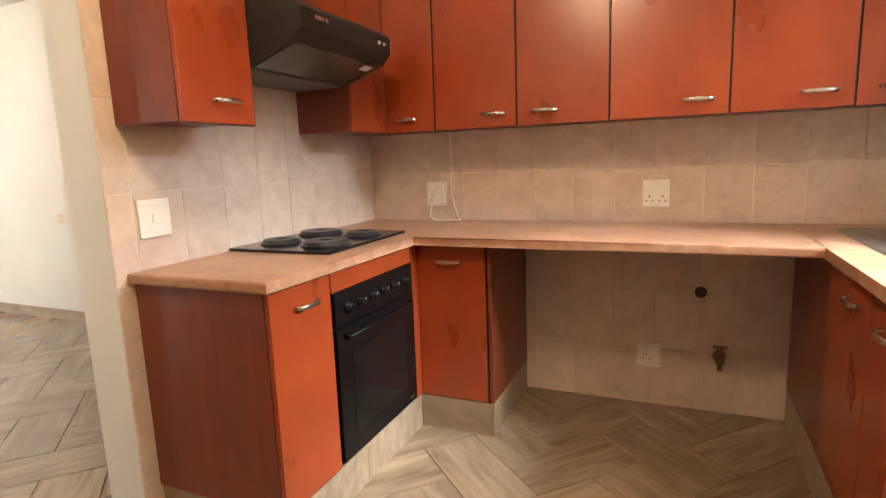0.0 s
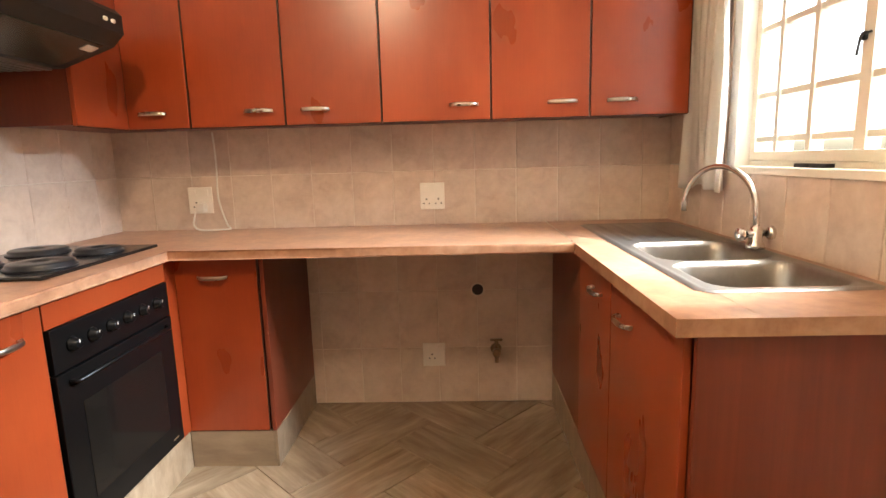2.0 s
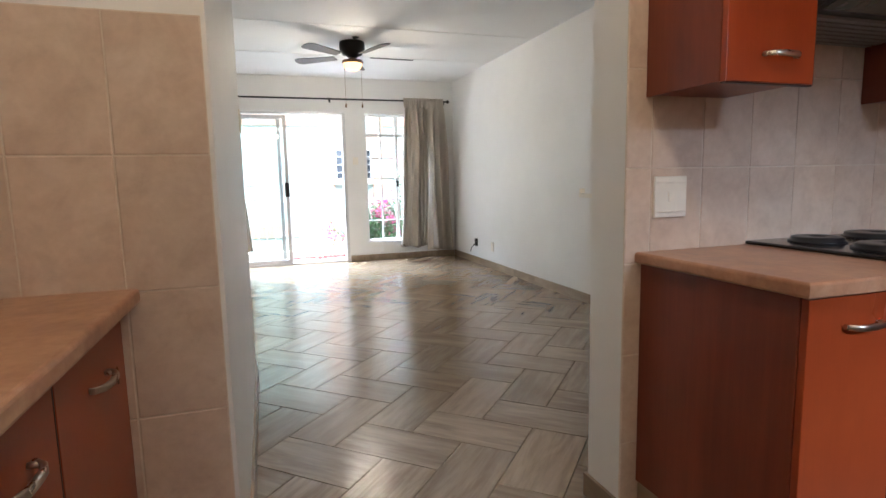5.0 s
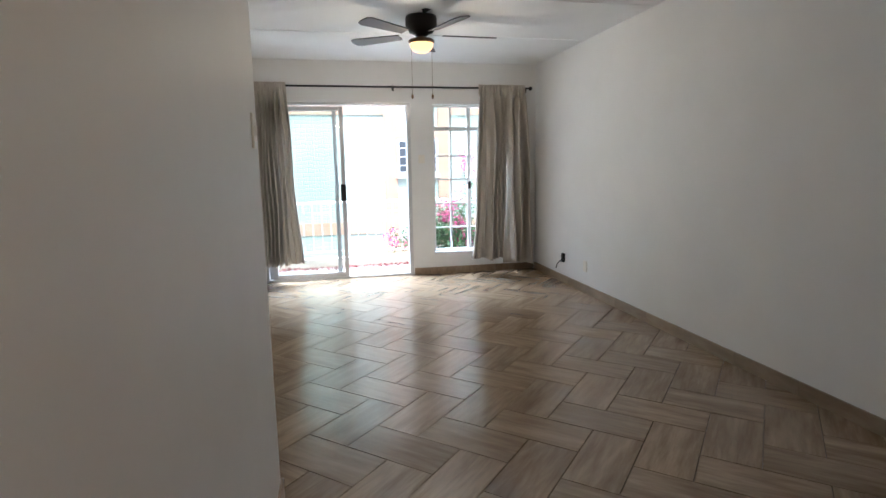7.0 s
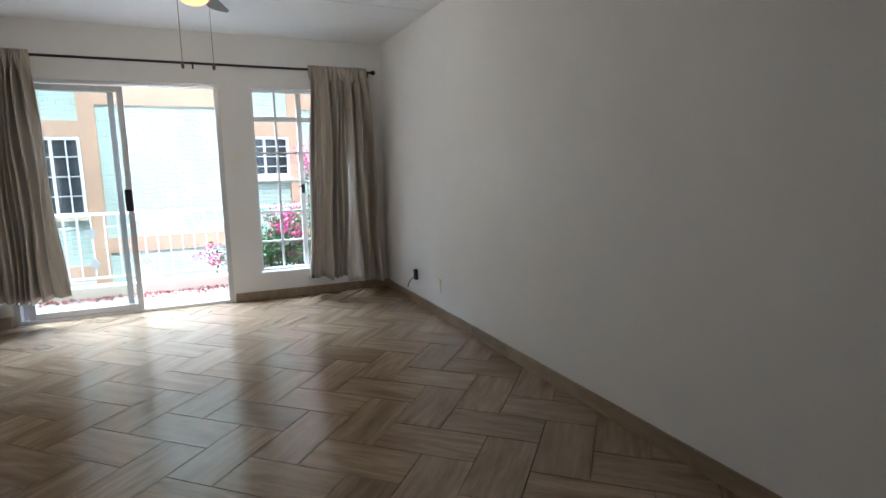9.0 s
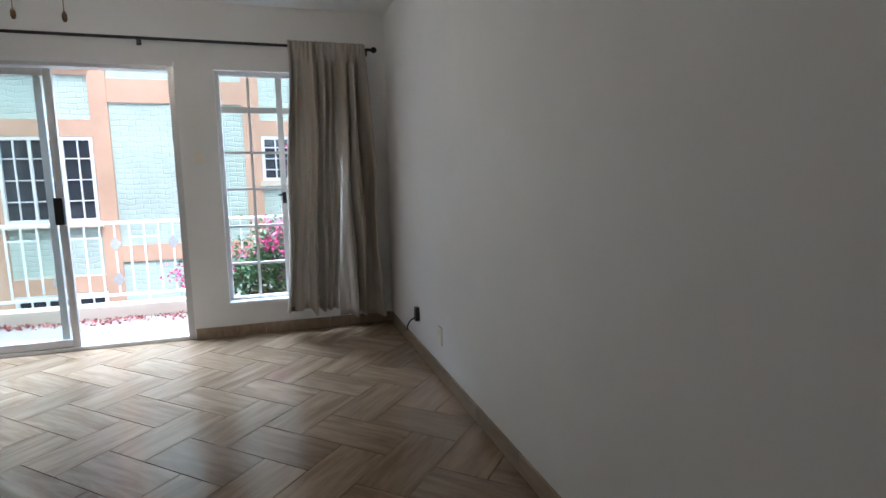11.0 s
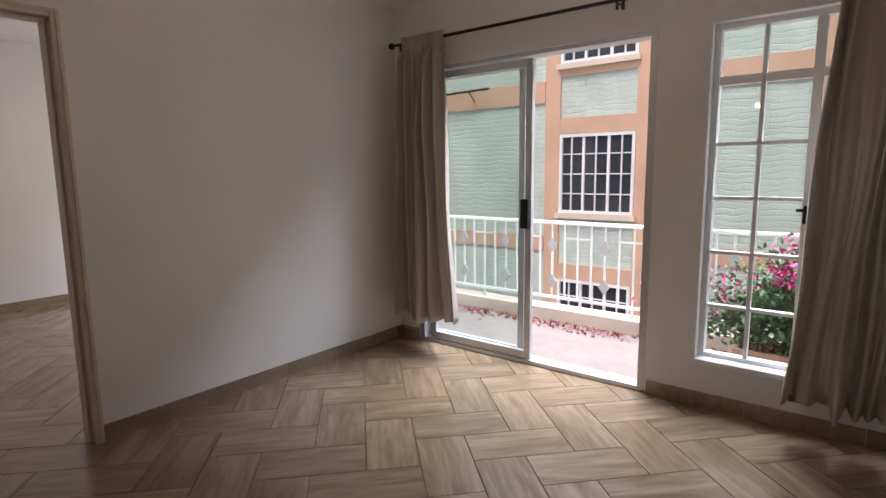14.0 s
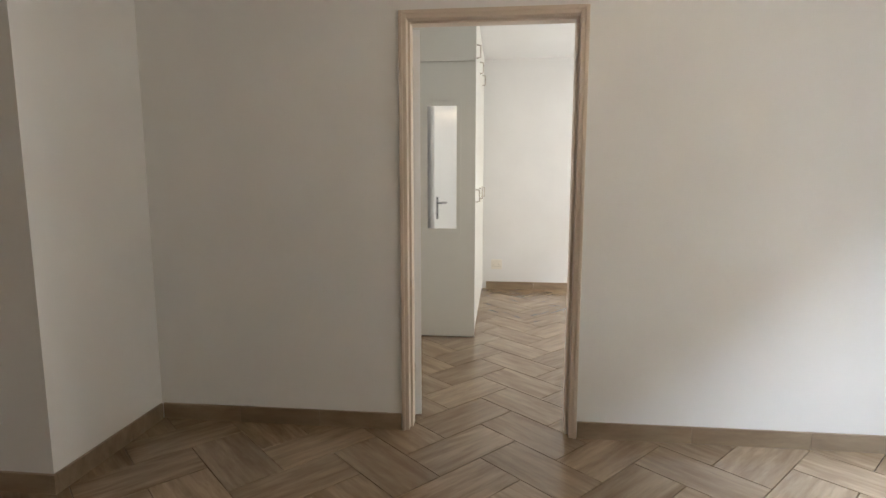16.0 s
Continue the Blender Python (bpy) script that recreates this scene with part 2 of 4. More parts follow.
GREEN = painted_brick("mint_painted_brick", (0.52, 0.61, 0.545))
ORANGE = paint("apricot_plaster", (0.60, 0.385, 0.265), 0.8, 0.1)
DARKPANE = plain("dark_far_pane", (0.03, 0.035, 0.045), 0.08)
CONCRETE = plain("balcony_screed", (0.25, 0.20, 0.175), 0.8, 0, 0.14, 5)
SAND = paint("sand_plaster", (0.66, 0.56, 0.45), 0.8, 0.08)
EARTH = plain("far_ground", (0.16, 0.13, 0.1), 0.9, 0, 0.3, 2)
LEAF = plain("leaf_green", (0.075, 0.14, 0.045), 0.5, 0, 0.45, 9)
PETAL = plain("magenta_petal", (0.62, 0.05, 0.20), 0.6, 0, 0.3, 12)
BRANCH = plain("branch_bark", (0.12, 0.08, 0.05), 0.8, 0, 0.3)
DRY = plain("dry_petals", (0.27, 0.07, 0.06), 0.9, 0, 0.4, 20)
POT = plain("terracotta", (0.40, 0.22, 0.14), 0.8, 0, 0.2)
GROUNDCORD = plain("white_cord", (0.75, 0.72, 0.65), 0.5)


# ---- mesh helpers ----
def box(bm, x0, y0, z0, x1, y1, z1, bevel=0.0):
    vs = [bm.verts.new((x, y, z)) for x in (x0, x1) for y in (y0, y1) for z in (z0, z1)]
    fs = [bm.faces.new([vs[i] for i in q]) for q in ((0, 1, 3, 2), (4, 6, 7, 5), (0, 4, 5, 1), (2, 3, 7, 6), (0, 2, 6, 4), (1, 5, 7, 3))]
    if bevel:
        es = list({e for f in fs for e in f.edges})
        bmesh.ops.bevel(bm, geom=es, offset=bevel, segments=2, affect="EDGES", profile=0.6)
    return bm


def boxes(*specs, bevel=0.0):
    bm = bmesh.new()
    for s in specs:
        box(bm, *s, bevel=bevel)
    return bm


def tube(bm, points, radius, sides=10, taper=None):
    pts = [Vector(p) for p in points]
    rings = []
    side = None
    for i, p in enumerate(pts):
        d = (pts[min(i + 1, len(pts) - 1)] - pts[max(i - 1, 0)]).normalized()
        if side is None:
            side = d.orthogonal().normalized()
        side = (side - d * side.dot(d)).normalized()
        up = d.cross(side)
        r = radius if taper is None else radius + (taper - radius) * i / (len(pts) - 1)
        rings.append([bm.verts.new(p + side * r * math.cos(a) + up * r * math.sin(a)) for a in (2 * math.pi * k / sides for k in range(sides))])
    for a, b in zip(rings, rings[1:]):
        for k in range(sides):
            bm.faces.new((a[k], a[(k + 1) % sides], b[(k + 1) % sides], b[k])).smooth = True
    bm.faces.new(rings[0][::-1])
    bm.faces.new(rings[-1])
    return bm


def lathe(bm, centre, profile, axis="z", sides=28):
    """Turns (radius, height) pairs about an axis through centre."""
    rings = []
    for r, h in profile:
        ring = []
        for k in range(sides):
            a = 2 * math.pi * k / sides
            c, s = r * math.cos(a), r * math.sin(a)
            off = {"z": (c, s, h), "x": (h, c, s), "y": (s, h, c)}[axis]
            ring.append(bm.verts.new(Vector(centre) + Vector(off)))
        rings.append(ring)
    for a, b in zip(rings, rings[1:]):
        for k in range(sides):
            bm.faces.new((a[k], a[(k + 1) % sides], b[(k + 1) % sides], b[k])).smooth = True
    bm.faces.new(rings[0][::-1])
    bm.faces.new(rings[-1])
    return bm


def prism(bm, outline, axis, lo, hi):
    """Extrudes a closed 2D outline along an axis. Outline pairs are (y, z), (x, z) or (x, y)."""
    def at(p, h):
        return {"x": (h, p[0], p[1]), "y": (p[0], h, p[1]), "z": (p[0], p[1], h)}[axis]
    a = [bm.verts.new(at(p, lo)) for p in outline]
    b = [bm.verts.new(at(p, hi)) for p in outline]
    n = len(outline)
    for k in range(n):
        bm.faces.new((a[k], a[(k + 1) % n], b[(k + 1) % n], b[k]))
    bm.faces.new(a[::-1])
    bm.faces.new(b)
    return bm


def mesh_of(name, bm, material):
    bmesh.ops.recalc_face_normals(bm, faces=bm.faces)
    me = bpy.data.meshes.new(name)
    bm.to_mesh(me)
    bm.free()
    me.materials.append(material)
    return me


def part(name, bm, material, parent=None, label=""):
    ob = new(name, mesh_of(name, bm, material))
    if parent is not None:
        ob.parent = parent
    return tagged(ob, label=label)


def structure(name, bm, material, label=""):
    return tagged(part(name, bm, material), label=label, kind="structure")


def thing(name, label, category, group="", at=(0, 0, 0)):
    e = new(name)
    e.location = at
    return tagged(e, label=label, category=category, group=group)


# ---- the setting ----
XW, YB, XR = -0.58, 3.01, 2.04          # kitchen: partition, back wall, window wall
XL, YR, YL = -6.91, 3.12, -0.435        # living room: window wall, long wall, bedroom wall
JX, JY, H = -2.485, 0.29, 2.55           # the corner that juts out, and the ceiling
structure("floor", boxes((-7.1, -5.2, -0.14, 2.4, 3.6, -0.009)), FGROUT, "screed under pale wood-look herringbone tiles")
structure("ceiling", boxes((-7.15, YL - 0.15, H, XW - 0.2, 3.6, H + 0.2), (XW - 0.2, -0.8, H, 2.4, 3.6, H + 0.2), (-3.215, YL + 0.01, H - 0.004, -3.185, YR - 0.01, H), (-4.415, YL + 0.01, H - 0.004, -4.385, YR - 0.01, H),
                          (-5.615, YL + 0.01, H - 0.004, -5.585, YR - 0.01, H)), CEIL, "white painted board ceiling with cover strips")
wall_back = structure("wall_back", boxes((XW - 0.15, YB, -0.1, 2.3, YB + 0.2, H)), WALL, "white kitchen wall tiled in beige behind the worktop")
wall_long = structure("wall_long", boxes((-7.15, YR, -0.1, -0.765, YR + 0.2, H)), WALL, "plain white painted wall")
wall_part = structure("wall_partition", boxes((-0.765, 1.425, -0.1, XW, YB + 0.2, H)), WALL, "white partition wall, beige tiles on its kitchen face")
JK = 0.285                              # where the same wall ends at the kitchen opening
wall_short = structure("wall_inner", prism(boxes((XW - 0.2, -0.77, -0.1, XW, YL - 0.225, H)), [(JX, YL - 0.23), (XW, YL - 0.23), (XW, JK), (JX, JY)], "z", -0.1, H), WALL, "white painted block of wall with an outer corner")
KW = (1.62, 2.42, 1.14, 2.14)           # kitchen window: y0, y1, z0, z1
wall_win = structure("wall_kitchen_window", boxes((XR, -0.77, -0.1, XR + 0.2, KW[0], H), (XR, KW[1], -0.1, XR + 0.2, YB, H),
                     (XR, KW[0], -0.1, XR + 0.2, KW[1], KW[2]), (XR, KW[0], KW[3], XR + 0.2, KW[1], H)), WALL, "white kitchen wall with a window over the sink")
structure("wall_kitchen_south", boxes((XW, -0.77, -0.1, XR, -0.57, H)), WALL, "plain white painted wall")
SD = (-0.235, 1.535, -0.1, 2.10)
LW = (1.805, 2.78, 0.26, 2.07)
wall_view = structure("wall_view", boxes((-7.15, YL - 0.15, -0.1, XL, SD[0], H), (-7.15, SD[0], SD[3], XL, SD[1], H), (-7.15, SD[1], -0.1, XL, LW[0], H),
                      (-7.15, LW[0], -0.1, XL, LW[1], LW[2]), (-7.15, LW[0], LW[3], XL, LW[1], H), (-7.15, LW[1], -0.1, XL, YR, H)), WALL, "white wall with a sliding door and a tall window")
DX0, DX1, DZ = -4.678, -3.822, 2.06
wall_bed = structure("wall_bedroom_door", boxes((XL, YL - 0.15, -0.1, DX0, YL, H), (DX1, YL - 0.15, -0.1, JX, YL, H), (DX0, YL - 0.15, DZ, DX1, YL, H)), WALL, "white wall with a doorway into the bedroom")
BY, BH = -4.105, 2.61
structure("wall_bedroom_back", boxes((-7.15, BY - 0.2, -0.1, -3.2, BY, BH)), WALL, "plain white bedroom wall")
structure("wall_bedroom_side", boxes((-3.4, BY, -0.1, -3.2, YL - 0.23, BH)), WALL, "plain white bedroom wall")
structure("wall_bedroom_window", boxes((-7.15, BY, -0.1, XL, -3.6, BH), (-7.15, -1.5, -0.1, XL, YL - 0.15, BH), (-7.15, -3.6, -0.1, XL, -1.5, 0.5), (-7.15, -3.6, 2.2, XL, -1.5, BH)), WALL, "white bedroom wall with a wide window opening")
structure("ceiling_bedroom", boxes((-7.15, BY - 0.2, BH, -3.2, YL - 0.151, BH + 0.1)), CEIL, "white painted bedroom ceiling")
base = tagged(new("baseboard"), "brown wood-look skirting tiles", kind="structure")
for x0, y0, z0, x1, y1, z1 in (
    (XL + 0.013, YR - 0.012, 0, -0.766, YR, 0.085), (XL, SD[1] + 0.01, 0, XL + 0.012, YR - 0.013, 0.085), (XL + 0.013, YL, 0, DX0 - 0.016, YL + 0.012, 0.085),
    (DX1 + 0.016, YL, 0, JX - 0.013, YL + 0.012, 0.085), (JX - 0.012, YL + 0.013, 0, JX, JY - 0.001, 0.085), 
    (-0.777, 1.413, 0, -0.585, 1.425, 0.085), (-0.777, 1.426, 0, -0.765, YR - 0.013, 0.085), (XL, YL + 0.013, 0, XL + 0.06, SD[0] - 0.005, 0.09),
    (-6.88, BY, 0, -4.14, BY + 0.012, 0.085)):
    n = max(1, round(max(x1 - x0, y1 - y0) / 0.5))
    for k in range(n):
        a, b = k / n, (k + 1) / n
        if x1 - x0 > y1 - y0:
            part("skirting_tile", boxes((x0 + (x1 - x0) * a + 0.001, y0, z0, x0 + (x1 - x0) * b - 0.001, y1, z1)), SKIRT, base)
        else:
            part("skirting_tile", boxes((x0, y0 + (y1 - y0) * a + 0.001, z0, x1, y0 + (y1 - y0) * b - 0.001, z1)), SKIRT, base)



structure("baseboard_inner", prism(bmesh.new(), [(JX - 0.012, JY), (XW - 0.02, JK), (XW - 0.02, JK + 0.012), (JX - 0.012, JY + 0.012)], "z", 0.0, 0.085), SKIRT, "brown wood-look skirting tiles")

# ---- outside ----
structure("ground", boxes((-400, -400, -4.2, 400, 400, -4.0)), EARTH, "bare ground far below the balcony")
structure("balcony_floor", boxes((-8.29, -3.0, -0.3, -7.155, 6.0, -0.105)), CONCRETE, "pale screeded balcony floor")
structure("kerb", boxes((-8.50, -3.0, -0.5, -8.291, 6.0, 0.03), bevel=0.008), SAND, "low sand-coloured balcony kerb")

# ---- the view across ----
FX = -12.5
block = thing("apartment_building", "mint painted brick apartment block with apricot plaster bands", "building", at=(FX, 0.02, 0.13))


def far(name, mat, *specs, parent=None, label=""):
    return part(name, boxes(*specs), mat, parent or block, label)


far("wall", GREEN, (-6, -14, -4.25, 0, 14, 5.6), label="mint green painted brick wall")
far("roof", ORANGE, (-6.3, -14.3, 5.6, 0.3, 14.3, 5.8))
for z0, z1 in ((2.33, 2.70), (-0.26, 0.01)):
    for y0, y1 in ((-14, -2.11), (-0.26, 1.78), (3.25, 14)):
        far("plaster_band", ORANGE, (0.0, y0, z0, 0.035, y1, z1))


def far_window(yc, w, z0, z1, cols, rows):
    y0, y1 = yc - w / 2, yc + w / 2
    win = far("window", WHITE, (0.005, y0, z0, 0.06, y0 + 0.05, z1), (0.005, y1 - 0.05, z0, 0.06, y1, z1), (0.005, y0 + 0.05, z0, 0.06, y1 - 0.05, z0 + 0.05), (0.005, y0 + 0.05, z1 - 0.05, 0.06, y1 - 0.05, z1), label="white steel window with small panes")
    far("pane", DARKPANE, (0.002, y0 + 0.02, z0 + 0.02, 0.012, y1 - 0.02, z1 - 0.02), parent=win, label="dark glass")
    for k in range(1, cols):
        y = y0 + w * k / cols
        t = 0.022 if k % 2 == 0 else 0.010
        far("glazing_bar", WHITE, (0.012, y - t, z0 + 0.05, 0.045, y + t, z1 - 0.05), parent=win)
    for k in range(1, rows):
        z = z0 + (z1 - z0) * k / rows
        far("glazing_bar", WHITE, (0.012, y0 + 0.05, z - 0.009, 0.040, y1 - 0.05, z + 0.009), parent=win)
    far("sill", SAND, (0.0, y0 - 0.05, z0 - 0.09, 0.12, y1 + 0.05, z0 - 0.005), parent=win)


for yc, w, sill, head, cols in ((-1.16, 1.3, 0.44, 1.78, 6), (2.51, 0.92, 1.04, 1.80, 4)):
    y0, y1 = yc - w / 2, yc + w / 2
    far("plaster_strip", ORANGE, (0.0, y0 - 0.28, -4, 0.05, y0 - 0.005, 5.6))
    far("plaster_strip", ORANGE, (0.0, y1 + 0.005, -4, 0.05, y1 + 0.26, 5.6))
    for z0, z1 in ((head + 0.01, head + 0.27), (-0.72, -0.46), (sill + 2.30, sill + 2.49), (sill + 3.86, sill + 4.16)):
        far("lintel_band", ORANGE, (0.0, y0 - 0.004, z0, 0.045, y1 + 0.004, z1))
    far_window(yc, w, sill, head, cols, 4)
    far_window(yc, w, sill + 2.50, head + 2.50, cols, 4)
    far_window(yc, w, -1.9, -0.73, cols, 4)
aerial = thing("washing_rack", "thin grey metal rack on the facade", "rack", at=(FX, 0.02, 0.13))
bm = bmesh.new()
tube(bm, [(0.25, -4.9, 2.62), (0.25, -3.15, 2.66)], 0.022, 6)
tube(bm, [(0.0, -4.4, 2.45), (0.25, -4.4, 2.63)], 0.01, 6)
tube(bm, [(0.0, -3.6, 2.45), (0.25, -3.6, 2.65)], 0.01, 6)
for k in range(8):
    tube(bm, [(0.25, -4.8 + k * 0.22, 2.62), (0.25, -4.8 + k * 0.22, 2.70)], 0.007, 5)
part("rack_bar", bm, IRON, aerial)

# ---- balcony railing ----
rail = thing("balcony_railing", "white steel balustrade with grey diamonds on the kerb", "railing", at=(-8.385, 0, 0.03))
part("top_rail", boxes((-0.025, -3, 0.79, 0.025, 6, 0.82), bevel=0.005), RAIL, rail)
part("bottom_rail", boxes((-0.015, -3, 0.075, 0.015, 6, 0.10)), RAIL, rail)
bar_mesh = mesh_of("baluster", boxes((-0.008, -0.008, 0.10, 0.008, 0.008, 0.79)), RAIL)
bm = bmesh.new()
prism(bm, [(0, -0.07), (0.052, 0), (0, 0.07), (-0.052, 0)], "x", -0.012, 0.012)
dia_mesh = mesh_of("diamond", bm, GREYDIA)
for k in range(-22, 40):
    y = 0.685 + 0.1292 * k
    b = new("baluster", bar_mesh)
    b.parent, b.location = rail, (0, y, 0)
    if k % 4 == 0:
        for z in (0.595, 0.245):
            d = new("diamond", dia_mesh)
            d.parent, d.location = rail, (0.004, y, z)
    if k % 4 == 1:
        part("cross_bar", boxes((-0.008, y + 0.009, 0.655, 0.008, y + 0.249, 0.671)), RAIL, rail)
    if k % 12 == 2:
        part("foot", boxes((-0.012, y - 0.012, -0.006, 0.012, y + 0.012, 0.074)), RAIL, rail)

# ---- bougainvillea ----
rng = random.Random(4)
bush = thing("bougainvillea", "bougainvillea with magenta blossom in a balcony trough", "plant", at=(-7.85, 1.98, -0.105))
bm = bmesh.new()
prism(bm, [(-0.12, 0), (0.12, 0), (0.15, 0.19), (0.165, 0.19), (0.165, 0.235), (0.135, 0.235), (0.13, 0.2), (-0.13, 0.2), (-0.135, 0.235), (-0.165, 0.235), (-0.165, 0.19), (-0.15, 0.19)], "y", -0.12, 0.6)
part("planter_trough", bm, POT, bush, "long terracotta trough")
stems = []
bm = bmesh.new()
for k in range(34):
    a, r = rng.uniform(0, 6.28), rng.uniform(0.1, 0.42)
    h = rng.uniform(0.35, 0.95)
    if k < 4:
        a, r, h = rng.uniform(1.2, 1.9), rng.uniform(0.05, 0.2), rng.uniform(1.35, 1.8)
    p0 = Vector((0, 0.24 + (0.3 if k < 4 else 0.33 * math.sin(5.0 * k)), 0.2))
    p2 = Vector((r * math.cos(a) * 0.5, (0.42 if k < 4 else -0.45 if k in (9, 15, 22, 27) else 0.2 + 0.75 * (p0.y - 0.24)) + r * math.sin(a) * 0.7, h if k not in (9, 15, 22, 27) else 0.3 + 0.5 * r))
    p1 = (p0 + p2) / 2 + Vector((rng.uniform(-.06, .06), rng.uniform(-.06, .06), 0.1))
    pts = [p0 * (1 - t) ** 2 + p1 * 2 * t * (1 - t) + p2 * t * t for t in (0, 0.25, 0.5, 0.75, 1)]
    tube(bm, pts, 0.007, 5, 0.002)
    stems.append((pts, h))
part("stems", bm, BRANCH, bush)


def leaves(bm, centre, size):
    n = Vector((rng.gauss(0, 1), rng.gauss(0, 1), rng.gauss(0.6, 1))).normalized()
    u = n.orthogonal().normalized()
    u = (Matrix.Rotation(rng.uniform(0, 6.28), 3, n) @ u)
    v = n.cross(u)
    c = Vector(centre)
    q = [c - u * size, c + v * size * 0.5 + n * size * 0.15, c + u * size * 1.1, c - v * size * 0.5 + n * size * 0.15]
    f = [bm.verts.new(p) for p in q]
    bm.faces.new((f[0], f[1], f[2]))
    bm.faces.new((f[0], f[2], f[3]))


bl, bf = bmesh.new(), bmesh.new()
for pts, h in stems:
    for k in range(130 if h < 1.2 else 40):
        t = rng.uniform(0.25, 1.0)
        i = min(3, int(t * 4))
        p = pts[i].lerp(pts[i + 1], t * 4 - i) + Vector([rng.gauss(0, 0.07 if h < 1.2 else 0.035) for _ in range(3)])
        leaves(bl, p, rng.uniform(0.016, 0.034))
    if rng.random() < 0.9:
        for k in range(44):
            leaves(bf, pts[4] + Vector([rng.gauss(0, 0.055) for _ in range(3)]), rng.uniform(0.015, 0.027))
part("foliage", bl, LEAF, bush, "small dark green leaves")
part("blossom", bf, PETAL, bush, "magenta papery blossom")
bm = bmesh.new()
for k in range(900):
    x = -8.27 + abs(rng.gauss(0, 0.10))
    leaves(bm, (min(x, -7.3), rng.uniform(-1.5, 3.0), -0.095 + rng.uniform(0, 0.02)), rng.uniform(0.012, 0.026))
tagged(part("fallen_petals", bm, DRY), "dry fallen petals along the balcony kerb", "petals", kind="stuff")

# ---- sliding door and living-room window ----
XD = XL - 0.06
door = tagged(thing("door_sliding", "aluminium sliding glass door, standing half open", "door", at=(XD, 0, 0)), kind="structure")
part("door_frame", boxes((-0.06, SD[0], 0.0, 0.055, SD[0] + 0.045, SD[3]), (-0.06, SD[1] - 0.045, 0.0, 0.055, SD[1], SD[3]), (-0.06, SD[0] + 0.046, SD[3] - 0.045, 0.055, SD[1] - 0.046, SD[3]),
                         (-0.06, SD[0] + 0.046, -0.004, 0.055, SD[1] - 0.046, 0.028)), ALU, door)


def leaf(x, y0, y1, name):
    p = part(name, boxes((x - 0.018, y0, 0.03, x + 0.018, y0 + 0.05, SD[3] - 0.06), (x - 0.018, y1 - 0.048, 0.03, x + 0.018, y1, SD[3] - 0.06),
                         (x - 0.018, y0 + 0.051, 0.03, x + 0.018, y1 - 0.049, 0.085), (x - 0.018, y0 + 0.051, SD[3] - 0.11, x + 0.018, y1 - 0.049, SD[3] - 0.06), bevel=0.003), ALU, door)
    g = part("pane", boxes((x - 0.003, y0 + 0.048, 0.083, x + 0.003, y1 - 0.046, SD[3] - 0.108)), GLASS, p, "clear glass")
    g.visible_shadow = False
    return p


leaf(-0.03, -0.185, 0.665, "fixed_leaf")
sl = leaf(0.022, -0.135, 0.745, "sliding_leaf")
part("handle", boxes((0.041, 0.685, 0.945, 0.085, 0.745, 1.14), bevel=0.008), BLACKMATT, sl, "black plastic pull handle")
part("lip", boxes((0.041, SD[0], SD[3] - 0.02, 0.075, SD[1], SD[3] + 0.012)), WHITE, door)

win = tagged(thing("window_1", "white steel window with small panes, casement ajar", "window", at=(XL - 0.09, 0, 0)), kind="structure")
y0, y1, z0, z1 = LW
part("window_frame", boxes((-0.03, y0, z0, 0.03, y0 + 0.03, z1), (-0.03, y1 - 0.03, z0, 0.03, y1, z1), (-0.03, y0 + 0.031, z0, 0.03, y1 - 0.031, z0 + 0.04), (-0.03, y0 + 0.031, z1 - 0.03, 0.03, y1 - 0.031, z1)), WHITE, win)
for y, t in ((2.04, 0.010), (2.27, 0.022), (2.52, 0.010)):
    part("glazing_bar", boxes((-0.02, y - t, z0 + 0.041, 0.02, y + t, z1 - 0.031)), WHITE, win)
for z, t in ((1.783, 0.022), (1.455, 0.009), (1.169, 0.009), (0.872, 0.009), (0.57, 0.009)):
    for ya, yb in ((y0 + 0.031, 2.029), (2.051, 2.247), (2.293, 2.509), (2.531, y1 - 0.031)):
        part("glazing_bar", boxes((-0.018, ya, z - t, 0.018, yb, z + t)), WHITE, win)
g = part("pane", boxes((-0.004, y0 + 0.01, z0 + 0.01, 0.004, y1 - 0.01, z1 - 0.01)), GLASS, win)
g.visible_shadow = False
part("window_sill", boxes((0.031, y0 + 0.002, z0 - 0.01, 0.115, y1 - 0.002, z0 + 0.018), bevel=0.004), WHITE, win)
part("latch", boxes((0.031, 2.255, 1.05, 0.055, 2.285, 1.14), (0.05, 2.225, 1.11, 0.06, 2.275, 1.125)), IRON, win, "black window catch")


